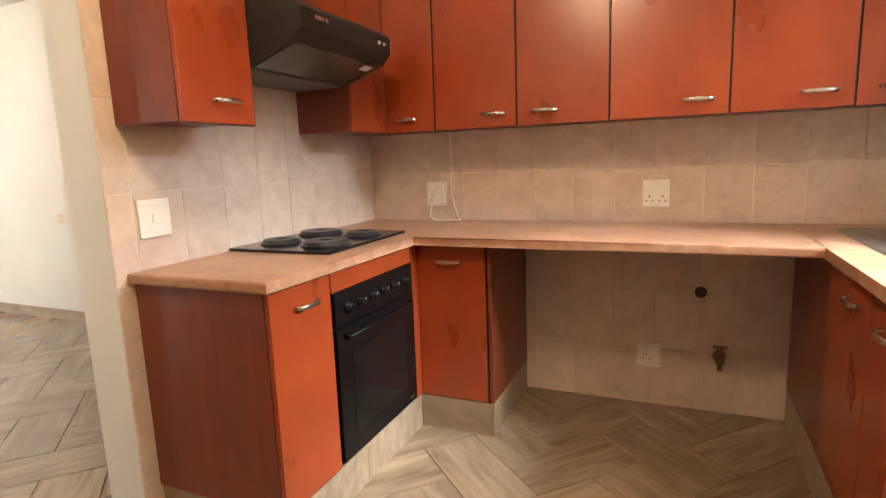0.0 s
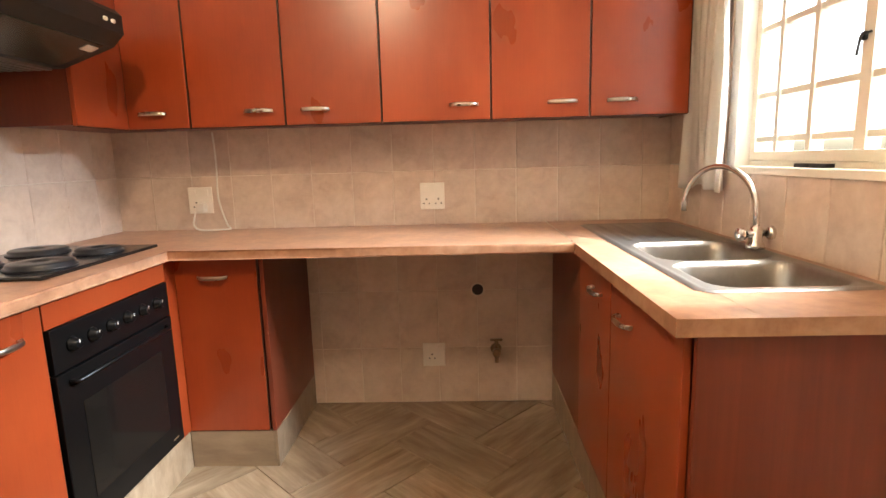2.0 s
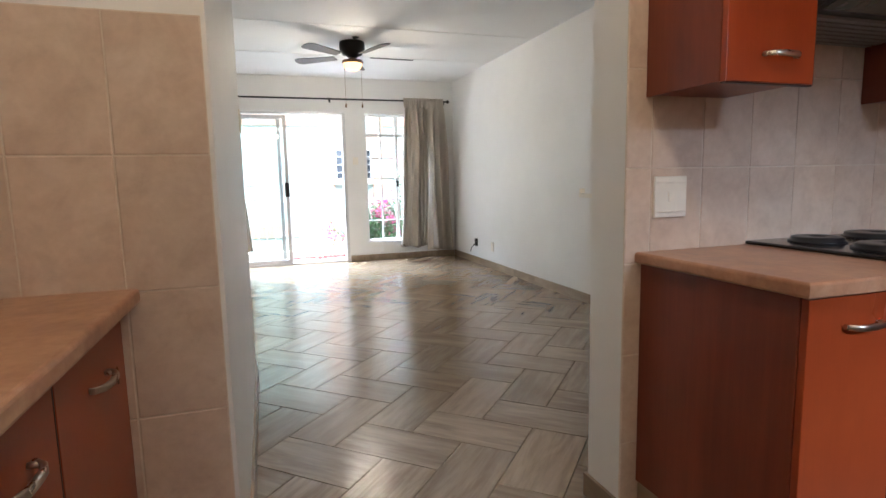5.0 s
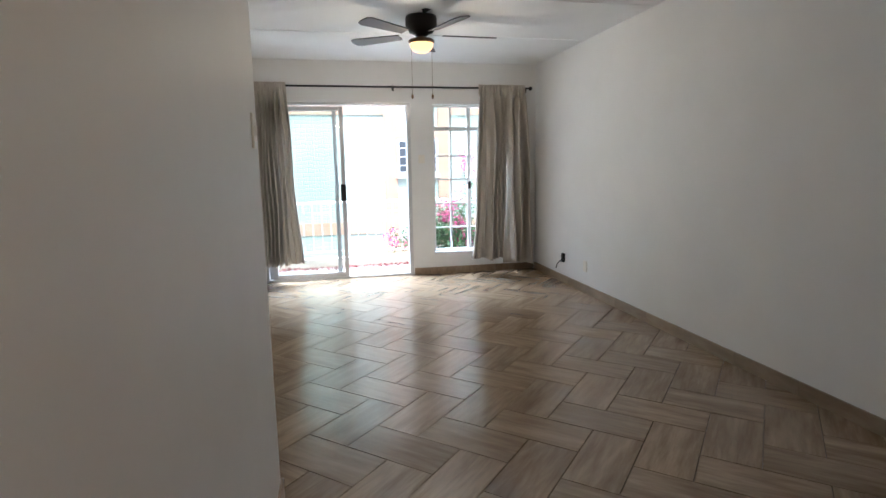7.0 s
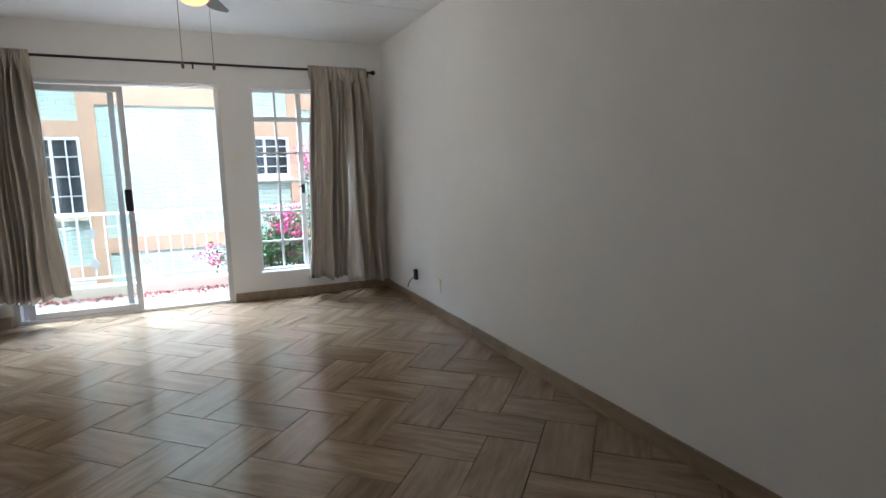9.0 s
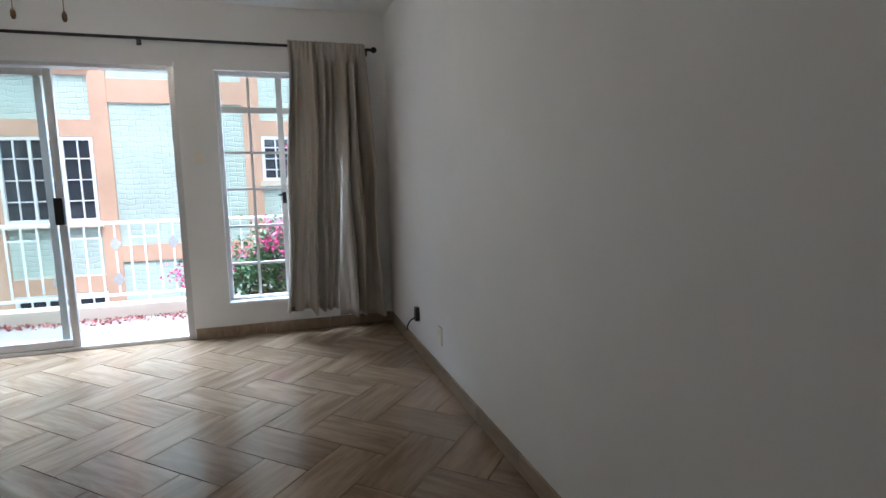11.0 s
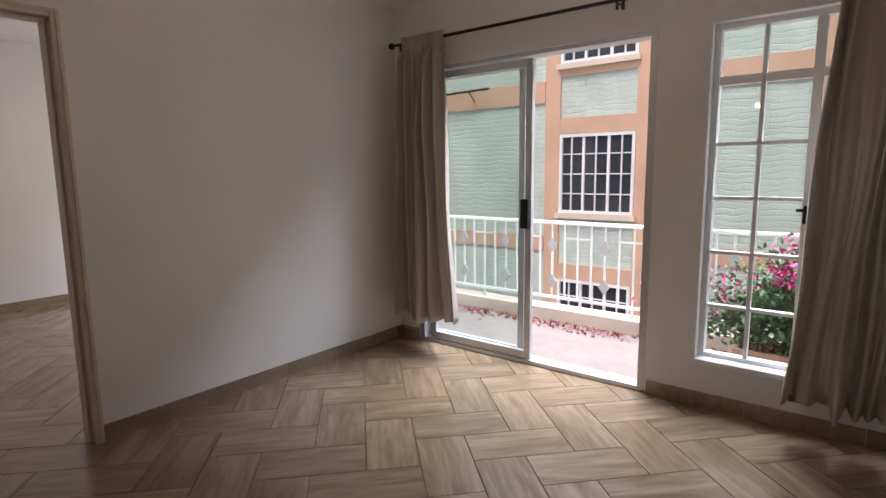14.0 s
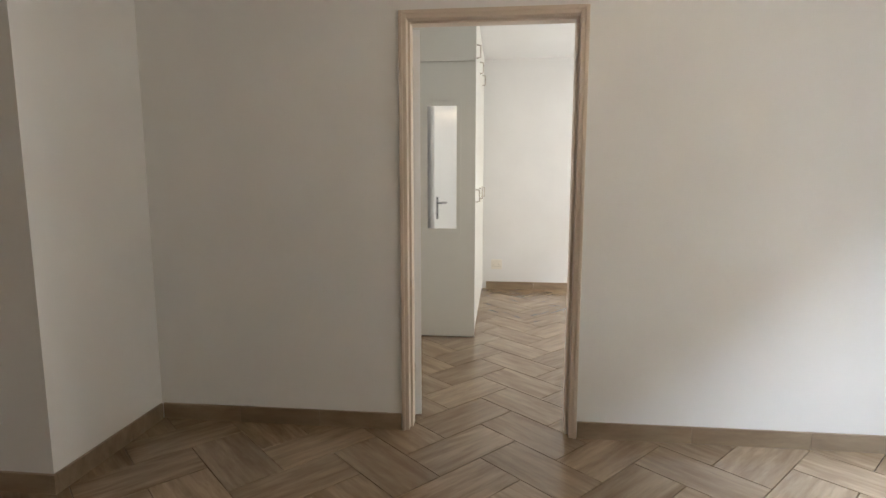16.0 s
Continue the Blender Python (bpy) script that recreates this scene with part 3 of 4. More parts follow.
# ---- curtains ----
def curtain(name, label, material, along, top, bottom, z0, z1, folds, depth, seed, bow=0.0):
    """A pleated hanging cloth. top and bottom: its ends at the heading and at the hem; along: 'y' for a wall across x."""
    r = random.Random(seed)
    ph = [r.uniform(0, 6.28) for _ in range(5)]
    cols, rows = folds * 12, 40
    bm = bmesh.new()
    grid = []
    for j in range(rows + 1):
        v = j / rows
        z = z1 + (z0 - z1) * v
        e0, e1 = top[0] + (bottom[0] - top[0]) * v ** 1.3, top[1] + (bottom[1] - top[1]) * v ** 1.3
        row = []
        for i in range(cols + 1):
            u = i / cols
            amp = depth * (0.45 + 0.75 * min(1, v * 3)) * (0.8 + 0.55 * math.sin(9 * u + ph[0] + 1.5 * v))
            wave = math.sin(2 * math.pi * folds * (u + 0.05 * math.sin(7 * u + ph[4])) + ph[1] + 0.7 * math.sin(2.2 * v + ph[2] + 5 * u))
            wave += 0.35 * math.sin(2 * math.pi * folds * 1.7 * u + ph[3] + 1.3 * v) * min(1, v * 2)
            if v < 0.055:
                wave, amp = math.sin(2 * math.pi * folds * 2 * u), depth * (0.2 + 0.12 * math.sin(11 * u + ph[0])) * (0.3 + abs(v - 0.03) * 20)
            x = wave * amp + bow * v * v
            y = e0 + (e1 - e0) * u + 0.010 * math.sin(9 * v + ph[4] + 8 * u)
            row.append(bm.verts.new((x, y, z + 0.012 * math.sin(6 * u + ph[2]) * v)))
        grid.append(row)
    for a, b in zip(grid, grid[1:]):
        for i in range(cols):
            bm.faces.new((a[i], a[i + 1], b[i + 1], b[i])).smooth = True
    ob = part(name, bm, material)
    sol = ob.modifiers.new("thickness", "SOLIDIFY")
    sol.thickness = 0.003
    return tagged(ob, label, "curtain")


for label, top, bottom, z0, folds, seed in (
        ("oatmeal pleated curtain drawn aside by the sliding door", (-0.24, 0.13), (-0.31, 0.22), 0.225, 8, 3),
        ("oatmeal curtain panel hanging over the tall window", (2.345, 2.70), (2.245, 2.655), 0.185, 5, 8),
        ("oatmeal curtain panel drawn back to the wall corner", (2.69, 2.945), (2.668, 3.04), 0.115, 3, 11)):
    c = curtain("curtain", label, CURTAIN, "y", top, bottom, z0, 2.285, folds, 0.085, seed)
    c.location.x = XL + 0.12
    if seed == 8:
        part("hem", boxes((-0.004, 2.247, 0.187, 0.004, 2.36, 0.222), bevel=0.002), HEM, c, "brown hem tape")
rod = thing("curtain_rod", "black iron curtain rod with ball finials on brackets", "curtain rod", at=(XL + 0.095, 0, 2.25))
bm = bmesh.new()
tube(bm, [(0, -0.36, 0), (0, 2.99, 0)], 0.011, 10)
part("pole", bm, IRON, rod)
for y, s in ((-0.36, -1), (2.99, 1)):
    bm = bmesh.new()
    lathe(bm, (0, y, 0), [(0.008, 0), (0.022, s * 0.008), (0.025, s * 0.02), (0.020, s * 0.036), (0.006, s * 0.045)], "y", 14)
    part("finial", bm, IRON, rod)
for y in (-0.29, 1.33, 2.95):
    part("bracket", boxes((-0.095, y - 0.008, -0.03, -0.085, y + 0.008, 0.03), (-0.085, y - 0.006, -0.017, 0.012, y + 0.006, -0.011), (-0.006, y - 0.006, -0.05, 0.006, y + 0.006, -0.017)), IRON, rod)

# ---- ceiling fan ----
fan = thing("ceiling_fan", "black five-blade ceiling fan with a lit dome lamp", "ceiling fan", at=(-4.97, 1.35, H))
bm = bmesh.new()
lathe(bm, (0, 0, 0), [(0.125, 0), (0.13, -0.02), (0.13, -0.07), (0.11, -0.10), (0.10, -0.125), (0.06, -0.14), (0.045, -0.155), (0.02, -0.16)])
part("motor_housing", bm, IRON, fan)
bm = bmesh.new()
lathe(bm, (0, 0, 0), [(0.03, -0.15), (0.035, -0.175), (0.10, -0.182), (0.112, -0.20), (0.10, -0.212), (0.02, -0.212)])
part("lamp_collar", bm, BRASS, fan, "bronze lamp collar")
bm = bmesh.new()
lathe(bm, (0, 0, 0), [(0.097, -0.213), (0.097, -0.225), (0.088, -0.25), (0.065, -0.272), (0.035, -0.285), (0.004, -0.289)])
ob = part("lamp_dome", bm, DOME, fan, "frosted glass dome glowing warm")
ob.visible_shadow = False
for k in range(5):
    a = radians(20 + 72 * k)
    bm = bmesh.new()
    prism(bm, [(0.19, -0.045), (0.60, -0.068), (0.64, -0.05), (0.65, 0.0), (0.64, 0.05), (0.60, 0.068), (0.19, 0.045)], "z", -0.004, 0.004)
    b = part("blade", bm, BLADE, fan)
    b.matrix_local = Matrix.Rotation(a, 4, "Z") @ Matrix.Translation((0, 0, -0.145)) @ Matrix.Rotation(radians(11), 4, "X")
    bm = bmesh.new()
    prism(bm, [(0.07, -0.012), (0.17, -0.012), (0.24, -0.035), (0.26, 0.0), (0.24, 0.035), (0.17, 0.012), (0.07, 0.012)], "z", -0.010, -0.005)
    i = part("blade_iron", bm, IRON, fan)
    i.matrix_local = b.matrix_local.copy()
for y in (-0.09, 0.08):
    bm = bmesh.new()
    tube(bm, [(0.03, y, -0.2), (0.03, y, -0.62)], 0.0016, 5)
    lathe(bm, (0.03, y, -0.66), [(0.003, 0.042), (0.009, 0.03), (0.010, 0.012), (0.005, 0)], "z", 10)
    part("pull_chain", bm, BRASS, fan)

spot = thing("ceiling_spotlight", "small chrome ceiling spotlight with a tilted head", "spotlight", at=(-3.1, 1.42, H))
bm = bmesh.new()
lathe(bm, (0, 0, 0), [(0.075, 0), (0.075, -0.018), (0.06, -0.03), (0.01, -0.03)])
part("rose", bm, SATIN, spot)
bm = bmesh.new()
lathe(bm, (0.0, 0.02, -0.03), [(0.012, 0), (0.012, -0.03), (0.035, -0.035), (0.04, -0.09), (0.032, -0.09), (0.028, -0.05)])
part("lamp_head", bm, CHROME, spot)


# ---- sockets and switches ----
def plate(name, label, category, place, face, w, h, pins=(), rocker=()):
    """A wall plate. face: the direction it looks to, as an angle about z, 0 for -y."""
    p = thing(name, label, category)
    p.matrix_world = pose(*place, 0, 0, face)
    part("faceplate", boxes((-w / 2, -0.009, -h / 2, w / 2, 0.0, h / 2), bevel=0.003), PLASTIC, p)
    for x, z, s in pins:
        bm = bmesh.new()
        lathe(bm, (x, -0.0095, z), [(s, 0), (s, -0.0008)], "y", 10)
        part("pin_hole", bm, PIN, p)
    for x, z, a, b in rocker:
        part("rocker", boxes((x - a / 2, -0.0135, z - b / 2, x + a / 2, -0.0092, z + b / 2), bevel=0.0015), PLASTIC, p)
    return p


three = lambda cx, cz: ((cx, cz + 0.014, 0.0042), (cx - 0.013, cz - 0.006, 0.0036), (cx + 0.013, cz - 0.006, 0.0036))
TY = YB - 0.007
plate("wall_socket", "white square socket with a plug in it", "socket", (-0.172, TY, 1.04), 0, 0.115, 0.125, three(-0.02, -0.025), ((-0.03, 0.035, 0.02, 0.028), (0.03, 0.035, 0.02, 0.028)))
plate("wall_socket", "white double wall socket on beige tiles", "socket", (0.935, TY, 1.033), 0, 0.115, 0.125, three(-0.028, -0.028) + three(0.028, -0.028), ((-0.03, 0.032, 0.024, 0.03), (0.03, 0.032, 0.024, 0.03)))
plate("wall_socket", "white socket low on the tiled wall", "socket", (0.92, TY, 0.252), 0, 0.11, 0.118, three(-0.01, -0.012), ((0.03, 0.03, 0.02, 0.028),))
plate("isolator_switch", "white square stove isolator switch", "switch", (XW + 0.007, 1.572, 1.064), 90, 0.118, 0.125, (), ((0, 0.0, 0.022, 0.03), (0, 0.045, 0.11, 0.004), (0, -0.045, 0.11, 0.004)))
plate("light_switch", "white plastic light switch plate", "switch", (-2.361, JY, 1.465), 180, 0.075, 0.12, (), ((0, 0, 0.02, 0.035),))
plate("wall_socket", "white socket low on the plain wall", "socket", (-5.48, YR, 0.275), 0, 0.075, 0.115, (), ((0, 0.02, 0.03, 0.03),))
plate("wall_socket", "white double socket above the bedroom skirting", "socket", (-4.262, BY, 0.29), 180, 0.125, 0.115, three(-0.028, -0.02) + three(0.028, -0.02), ((-0.03, 0.032, 0.024, 0.03), (0.03, 0.032, 0.024, 0.03)))
plate("alarm_sensor", "small white alarm contact plate", "sensor", (XL, 1.66, 1.42), 90, 0.075, 0.10, (), ((0.0, 0.0, 0.04, 0.05),))
cab = thing("telephone_outlet", "black telephone outlet with a loose cable end", "outlet", at=(-6.0, YR, 0.28))
part("outlet_box", boxes((-0.025, -0.03, -0.045, 0.025, 0, 0.055), bevel=0.006), BLACKMATT, cab)
bm = bmesh.new()
tube(bm, [(0, -0.03, -0.02), (-0.01, -0.06, -0.04), (-0.03, -0.075, -0.075), (-0.045, -0.08, -0.12)], 0.005, 8)
part("cable", bm, BLACKMATT, cab)
br = thing("wall_hook", "small pale hook on the end of the partition", "hook", at=(-0.765, 1.44, 1.066))
part("hook_arm", boxes((-0.088, -0.010, -0.007, 0, 0.010, 0.007), (-0.088, -0.010, 0.008, -0.078, 0.010, 0.024), bevel=0.003), PLASTIC, br)

# plug and flex on the worktop
plug = thing("plug_with_cord", "white plug and cord hanging from under the cabinet", "plug")
part("plug", boxes((-0.18, TY - 0.05, 0.985, -0.14, TY - 0.0105, 1.03), bevel=0.008), PLASTIC, plug)
bm = bmesh.new()
ctrl = [(-0.185, TY - 0.045, 0.985), (-0.19, TY - 0.06, 0.93), (-0.15, TY - 0.08, 0.907), (-0.06, TY - 0.07, 0.906), (-0.02, TY - 0.05, 0.907), (-0.05, TY - 0.02, 0.93), (-0.085, TY - 0.008, 1.05), (-0.08, TY - 0.008, 1.2), (-0.085, TY - 0.008, 1.355)]
cv = []
for a, b, c2, d in zip([ctrl[0]] + ctrl, ctrl, ctrl[1:], ctrl[2:] + [ctrl[-1]]):
    a, b, c2, d = map(Vector, (a, b, c2, d))
    for t in (0, 0.25, 0.5, 0.75):
        cv.append(0.5 * (2 * b + (c2 - a) * t + (2 * a - 5 * b + 4 * c2 - d) * t * t + (3 * b - a - 3 * c2 + d) * t ** 3))
cv.append(Vector(ctrl[-1]))
tube(bm, cv, 0.004, 6)
part("cord", bm, GROUNDCORD, plug)

valve = thing("washing_machine_tap", "tarnished brass water tap on the tiled wall", "tap", at=(1.225, TY, 0.277))
bm = bmesh.new()
lathe(bm, (0, 0, 0), [(0.028, 0), (0.026, -0.006), (0.014, -0.008), (0.014, -0.05), (0.02, -0.052), (0.02, -0.075), (0.008, -0.078)], "y", 16)
tube(bm, [(0, -0.04, 0), (0, -0.04, 0.055)], 0.010, 10)
tube(bm, [(0, -0.055, 0), (0, -0.06, -0.05)], 0.013, 10, 0.010)
part("tap_body", bm, BRASS, valve)
part("tap_lever", boxes((-0.03, -0.048, 0.052, 0.03, -0.032, 0.062), bevel=0.004), BRASS, valve)
hole = thing("waste_pipe_outlet", "dark round waste outlet in the tiled wall", "outlet", at=(1.14, TY, 0.576))
bm = bmesh.new()
lathe(bm, (0, 0, 0), [(0.036, 0), (0.036, -0.004), (0.028, -0.004), (0.027, 0.0)], "y", 20)
part("rim", bm, GROUT, hole)
bm = bmesh.new()
lathe(bm, (0, 0, 0), [(0.027, 0.0), (0.027, -0.002)], "y", 20)
part("opening", bm, PIN, hole)


# ---- kitchen cabinets ----
def handle(parent, x, y, z, along, out):
    """A bowed satin handle. along and out: unit vectors."""
    a, o = Vector(along), Vector(out)
    c = Vector((x, y, z))
    bm = bmesh.new()
    rings = []
    for k in range(9):
        t = -1 + k / 4
        p = c + a * 0.058 * t + o * (0.006 + 0.022 * (1 - t ** 4))
        hh = Vector((0, 0, 0.0085 - 0.002 * abs(t)))
        dd = o * 0.0045
        rings.append([bm.verts.new(p + q) for q in (hh + dd * 0.4, hh * 0.6 + dd, -hh * 0.6 + dd, -hh + dd * 0.4, -hh * 0.7 - dd, hh * 0.7 - dd)])
    for r, s in zip(rings, rings[1:]):
        for i in range(6):
            bm.faces.new((r[i], r[(i + 1) % 6], s[(i + 1) % 6], s[i])).smooth = True
    bm.faces.new(rings[0])
    bm.faces.new(rings[-1][::-1])
    for t in (-1, 1):
        q = c + a * 0.05 * t
        tube(bm, [q, q + o * 0.014], 0.005, 8)
    return part("handle", bm, SATIN, parent, "satin nickel bow handle")


def cabinet(name, label, body, doors, panels=()):
    """body: one box; doors: (box, handle place or None, out axis); panels: darker side boards."""
    e = thing(name, label, "cabinet")
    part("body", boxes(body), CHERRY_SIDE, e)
    for b, h, out in doors:
        x0, y0, z0, x1, y1, z1 = b
        d = part("door", boxes(b, bevel=0.0022), CHERRY, e, "glossy cherry-red veneered door")
        lip = 0.004
        if out[0]:
            part("edging", boxes((x0 + 0.001, y1, z0, x1 - 0.003, y1 + lip, z1), (x0 + 0.001, y0, z0 - lip, x1 - 0.003, y1, z0)), EDGE, d, "dark edge banding")
        else:
            part("edging", boxes((x1, y0 + 0.003, z0, x1 + lip, y1 - 0.001, z1), (x0, y0 + 0.003, z0 - lip, x1, y1 - 0.001, z0)), EDGE, d, "dark edge banding")
        if h:
            along = (0, 1, 0) if out[0] else (1, 0, 0)
            handle(d, *h, along, out)
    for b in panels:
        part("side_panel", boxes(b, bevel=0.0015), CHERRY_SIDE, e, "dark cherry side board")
    return e


UZ, UT = 1.365, 2.10
UF = 2.67
ex = [-0.283, -0.022, 0.369, 0.760, 1.198, 1.588, 1.975]
hx = [-0.174, 0.262, 0.492, 1.09, 1.478, 1.712]
units = (((0,), "single-door"), ((1, 2), "double-door"), ((3,), "single-door"), ((4, 5), "double-door"))
for ids, kind in units:
    x0, x1 = ex[ids[0]], ex[ids[-1] + 1]
    doors = [((ex[i] + 0.003, UF, UZ - 0.008, ex[i + 1] - 0.005, UF + 0.018, UT), (hx[i], UF, UZ + 0.05), (0, -1, 0)) for i in ids]
    cabinet("wall_cabinet", f"{kind} cherry-red wall cabinet above the worktop", (x0 + 0.001, UF + 0.020, UZ, x1 - 0.001, YB - 0.008, UT), doors,
            (((ex[-1], UF + 0.02, UZ - 0.006, ex[-1] + 0.012, YB - 0.008, UT),) if ids[-1] == 5 else ()))
UX = -0.283
cabinet("wall_cabinet", "narrow cherry-red wall cabinet at the end of the run", (XW + 0.008, 1.495, UZ, UX - 0.020, 1.774, UT),
        [((UX - 0.018, 1.480, UZ - 0.008, UX, 1.771, UT), (UX, 1.65, UZ + 0.06), (1, 0, 0))], [(XW + 0.008, 1.478, UZ - 0.006, UX - 0.019, 1.494, UT)])
cabinet("wall_cabinet", "short cherry-red cabinet above the cooker hood", (XW + 0.008, 1.777, 1.80, UX - 0.020, 2.368, UT),
        [((UX - 0.018, 1.779, 1.795, UX, 2.363, UT), (UX, 2.06, 1.85), (1, 0, 0))])
cabinet("wall_cabinet", "cherry-red corner wall cabinet", (XW + 0.008, 2.389, UZ, UX - 0.020, YB - 0.008, UT),
        [((UX - 0.018, 2.373, UZ - 0.008, UX, 2.674, UT), None, (1, 0, 0))], [(XW + 0.008, 2.372, UZ - 0.006, UX - 0.019, 2.388, UT)])

# cooker hood
hood = thing("cooker_hood", "black slimline cooker hood between the wall cabinets", "cooker hood")
bm = bmesh.new()
prism(bm, [(XW + 0.008, 1.55), (-0.30, 1.55), (-0.115, 1.615), (-0.075, 1.655), (-0.075, 1.715), (-0.095, 1.735), (-0.275, 1.793), (XW + 0.008, 1.793)], "y", 1.78, 2.367)
part("hood_body", bm, BLACKMATT, hood)
bm = bmesh.new()
prism(bm, [(-0.288, 1.5505), (-0.120, 1.610), (-0.123, 1.616), (-0.29, 1.556)], "y", 1.80, 2.32)
part("visor", bm, HOODGLASS, hood, "smoked plastic visor")
for k in range(7):
    part("filter_slat", boxes((XW + 0.03 + 0.034 * k, 1.78, 1.541, XW + 0.052 + 0.034 * k, 2.34, 1.5495)), GREYMETAL, hood, "grey grease filter slat")
part("hood_label", boxes((-0.076, 1.86, 1.69, -0.0738, 1.93, 1.702)), SATIN, hood, "small silver badge")
for y in (2.27, 2.31):
    part("switch_knob", boxes((-0.076, y - 0.008, 1.68, -0.068, y + 0.008, 1.692), bevel=0.002), PLASTIC, hood)
bm = bmesh.new()
prism(bm, [(-0.165, 1.5905), (-0.135, 1.602), (-0.137, 1.607), (-0.167, 1.5955)], "y", 2.26, 2.315)
part("sticker", bm, PLASTIC, hood, "pale sticker")

# base units: left run
BZ, BT, PF = 0.158, 0.862, 0.0
cabinet("base_cabinet", "narrow cherry-red base cabinet beside the oven", (XW + 0.008, 1.492, BZ, -0.051, 1.774, BT),
        [((-0.049, 1.478, BZ, -0.031, 1.772, BT - 0.004), (-0.031, 1.64, 0.79), (1, 0, 0))], [(XW + 0.008, 1.474, BZ - 0.003, -0.050, 1.491, BT)])
oven = thing("built_in_oven", "black built-in oven with knobs under the hob", "oven", at=(-0.03, 0.03, 0))
part("oven_body", boxes((XW + 0.04, 1.756, 0.165, -0.021, 2.338, 0.78)), OVENBLACK, oven)
part("control_panel", boxes((-0.02, 1.756, 0.66, 0.004, 2.338, 0.784), bevel=0.003), OVENBLACK, oven)
for k in range(6):
    bm = bmesh.new()
    y = 1.83 + k * 0.085
    lathe(bm, (0.0045, y, 0.725), [(0.022, 0), (0.020, 0.006), (0.016, 0.008), (0.015, 0.022), (0.012, 0.024)], "x", 18)
    k2 = part("knob", bm, OVENBLACK, oven)
    part("mark", boxes((0.0286, y - 0.0015, 0.728, 0.0292, y + 0.0015, 0.738)), PLASTIC, k2)
od = part("oven_door", boxes((-0.019, 1.756, 0.167, 0.006, 2.338, 0.655), bevel=0.003), OVENBLACK, oven)
part("window", boxes((0.0065, 1.84, 0.25, 0.008, 2.25, 0.55)), DARKGLASS, od, "dark glass viewing pane")
bm = bmesh.new()
tube(bm, [(0.008, 1.80, 0.625), (0.028, 1.81, 0.625), (0.028, 2.285, 0.625), (0.008, 2.295, 0.625)], 0.007, 10)
part("door_handle", bm, OVENBLACK, od)
part("badge", boxes((0.0065, 2.26, 0.19, 0.0072, 2.30, 0.197)), SATIN, od)
fill = thing("oven_filler_panel", "cherry-red filler panel over the oven", "panel", at=(-0.03, 0.03, 0))
part("panel", boxes((-0.019, 1.748, 0.787, -0.001, 2.338, BT - 0.004), bevel=0.002), CHERRY, fill)
part("corner_post", boxes((-0.019, 2.342, BZ, 0.0, 2.42, BT), bevel=0.002), CHERRY, fill)
cabinet("base_cabinet", "cherry-red corner base cabinet beside the appliance gap", (-0.03, 2.452, BZ, 0.300, YB - 0.008, BT),
        [((-0.028, 2.432, BZ, 0.288, 2.450, BT - 0.004), (0.12, 2.432, 0.785), (0, -1, 0))], [(0.3005, 2.434, BZ - 0.003, 0.316, YB - 0.008, BT)])
cabinet("sink_cabinet", "cherry-red base cabinet under the sink", (1.517, 1.467, BZ, XR - 0.008, YB - 0.008, 0.70),
        [((1.497, 1.985, BZ, 1.515, 2.395, BT - 0.004), (1.497, 2.13, 0.78), (-1, 0, 0)), ((1.497, 1.47, BZ, 1.515, 1.978, BT - 0.004), (1.497, 1.835, 0.77), (-1, 0, 0))],
        [(1.515, 1.449, BZ - 0.003, XR - 0.008, 1.466, BT), (1.500, 2.40, BZ, 1.516, YB - 0.008, BT)])
cabinet("base_cabinet", "cherry-red triple base cabinet against the tiled wall end", (XW + 0.008, -0.56, BZ, 0.74, 0.043, BT),
        [((XW + 0.012, 0.045, BZ, -0.145, 0.063, BT - 0.004), (-0.36, 0.063, 0.76), (0, 1, 0)), ((-0.138, 0.045, BZ, 0.296, 0.063, BT - 0.004), (0.02, 0.063, 0.76), (0, 1, 0)), ((0.303, 0.045, BZ, 0.736, 0.063, BT - 0.004), (0.46, 0.063, 0.76), (0, 1, 0))], [(0.741, -0.56, BZ, 0.757, 0.061, BT)])


def plinth(label, *specs):
    p = thing("plinth", label, "plinth")
    for s in specs:
        part("plinth_tile", boxes(s, bevel=0.0015), PLINTH, p)


plinth("wood-look tile plinth under the oven run", (XW + 0.008, 1.482, 0, -0.29, 1.493, 0.154), (-0.288, 1.482, 0, -0.048, 1.493, 0.154), (-0.047, 1.482, 0, -0.036, 1.95, 0.154), (-0.047, 1.952, 0, -0.036, 2.434, 0.154))
plinth("wood-look tile plinth under the corner cabinet", (-0.0355, 2.435, 0, 0.305, 2.446, 0.154), (0.306, 2.434, 0, 0.317, YB - 0.009, 0.154))
plinth("wood-look tile plinth under the short run", (XW + 0.008, 0.035, 0, 0.08, 0.047, 0.154), (0.082, 0.035, 0, 0.745, 0.047, 0.154), (0.746, -0.56, 0, 0.757, 0.047, 0.154))
plinth("wood-look tile plinth under the sink cabinet", (1.50, 1.455, 0, 1.511, 2.2, 0.152), (1.50, 2.202, 0, 1.511, YB - 0.009, 0.152), (1.512, 1.455, 0, XR - 0.008, 1.466, 0.152))

# worktops
CT = 0.90


def top_outline(bm, outline, z0, z1):
    prism(bm, outline, "z", z0, z1)
    es = [e for e in bm.edges if abs(e.verts[0].co.z - e.verts[1].co.z) < 1e-4]
    bmesh.ops.bevel(bm, geom=es, offset=0.009, segments=3, affect="EDGES", profile=0.5)
    return bm


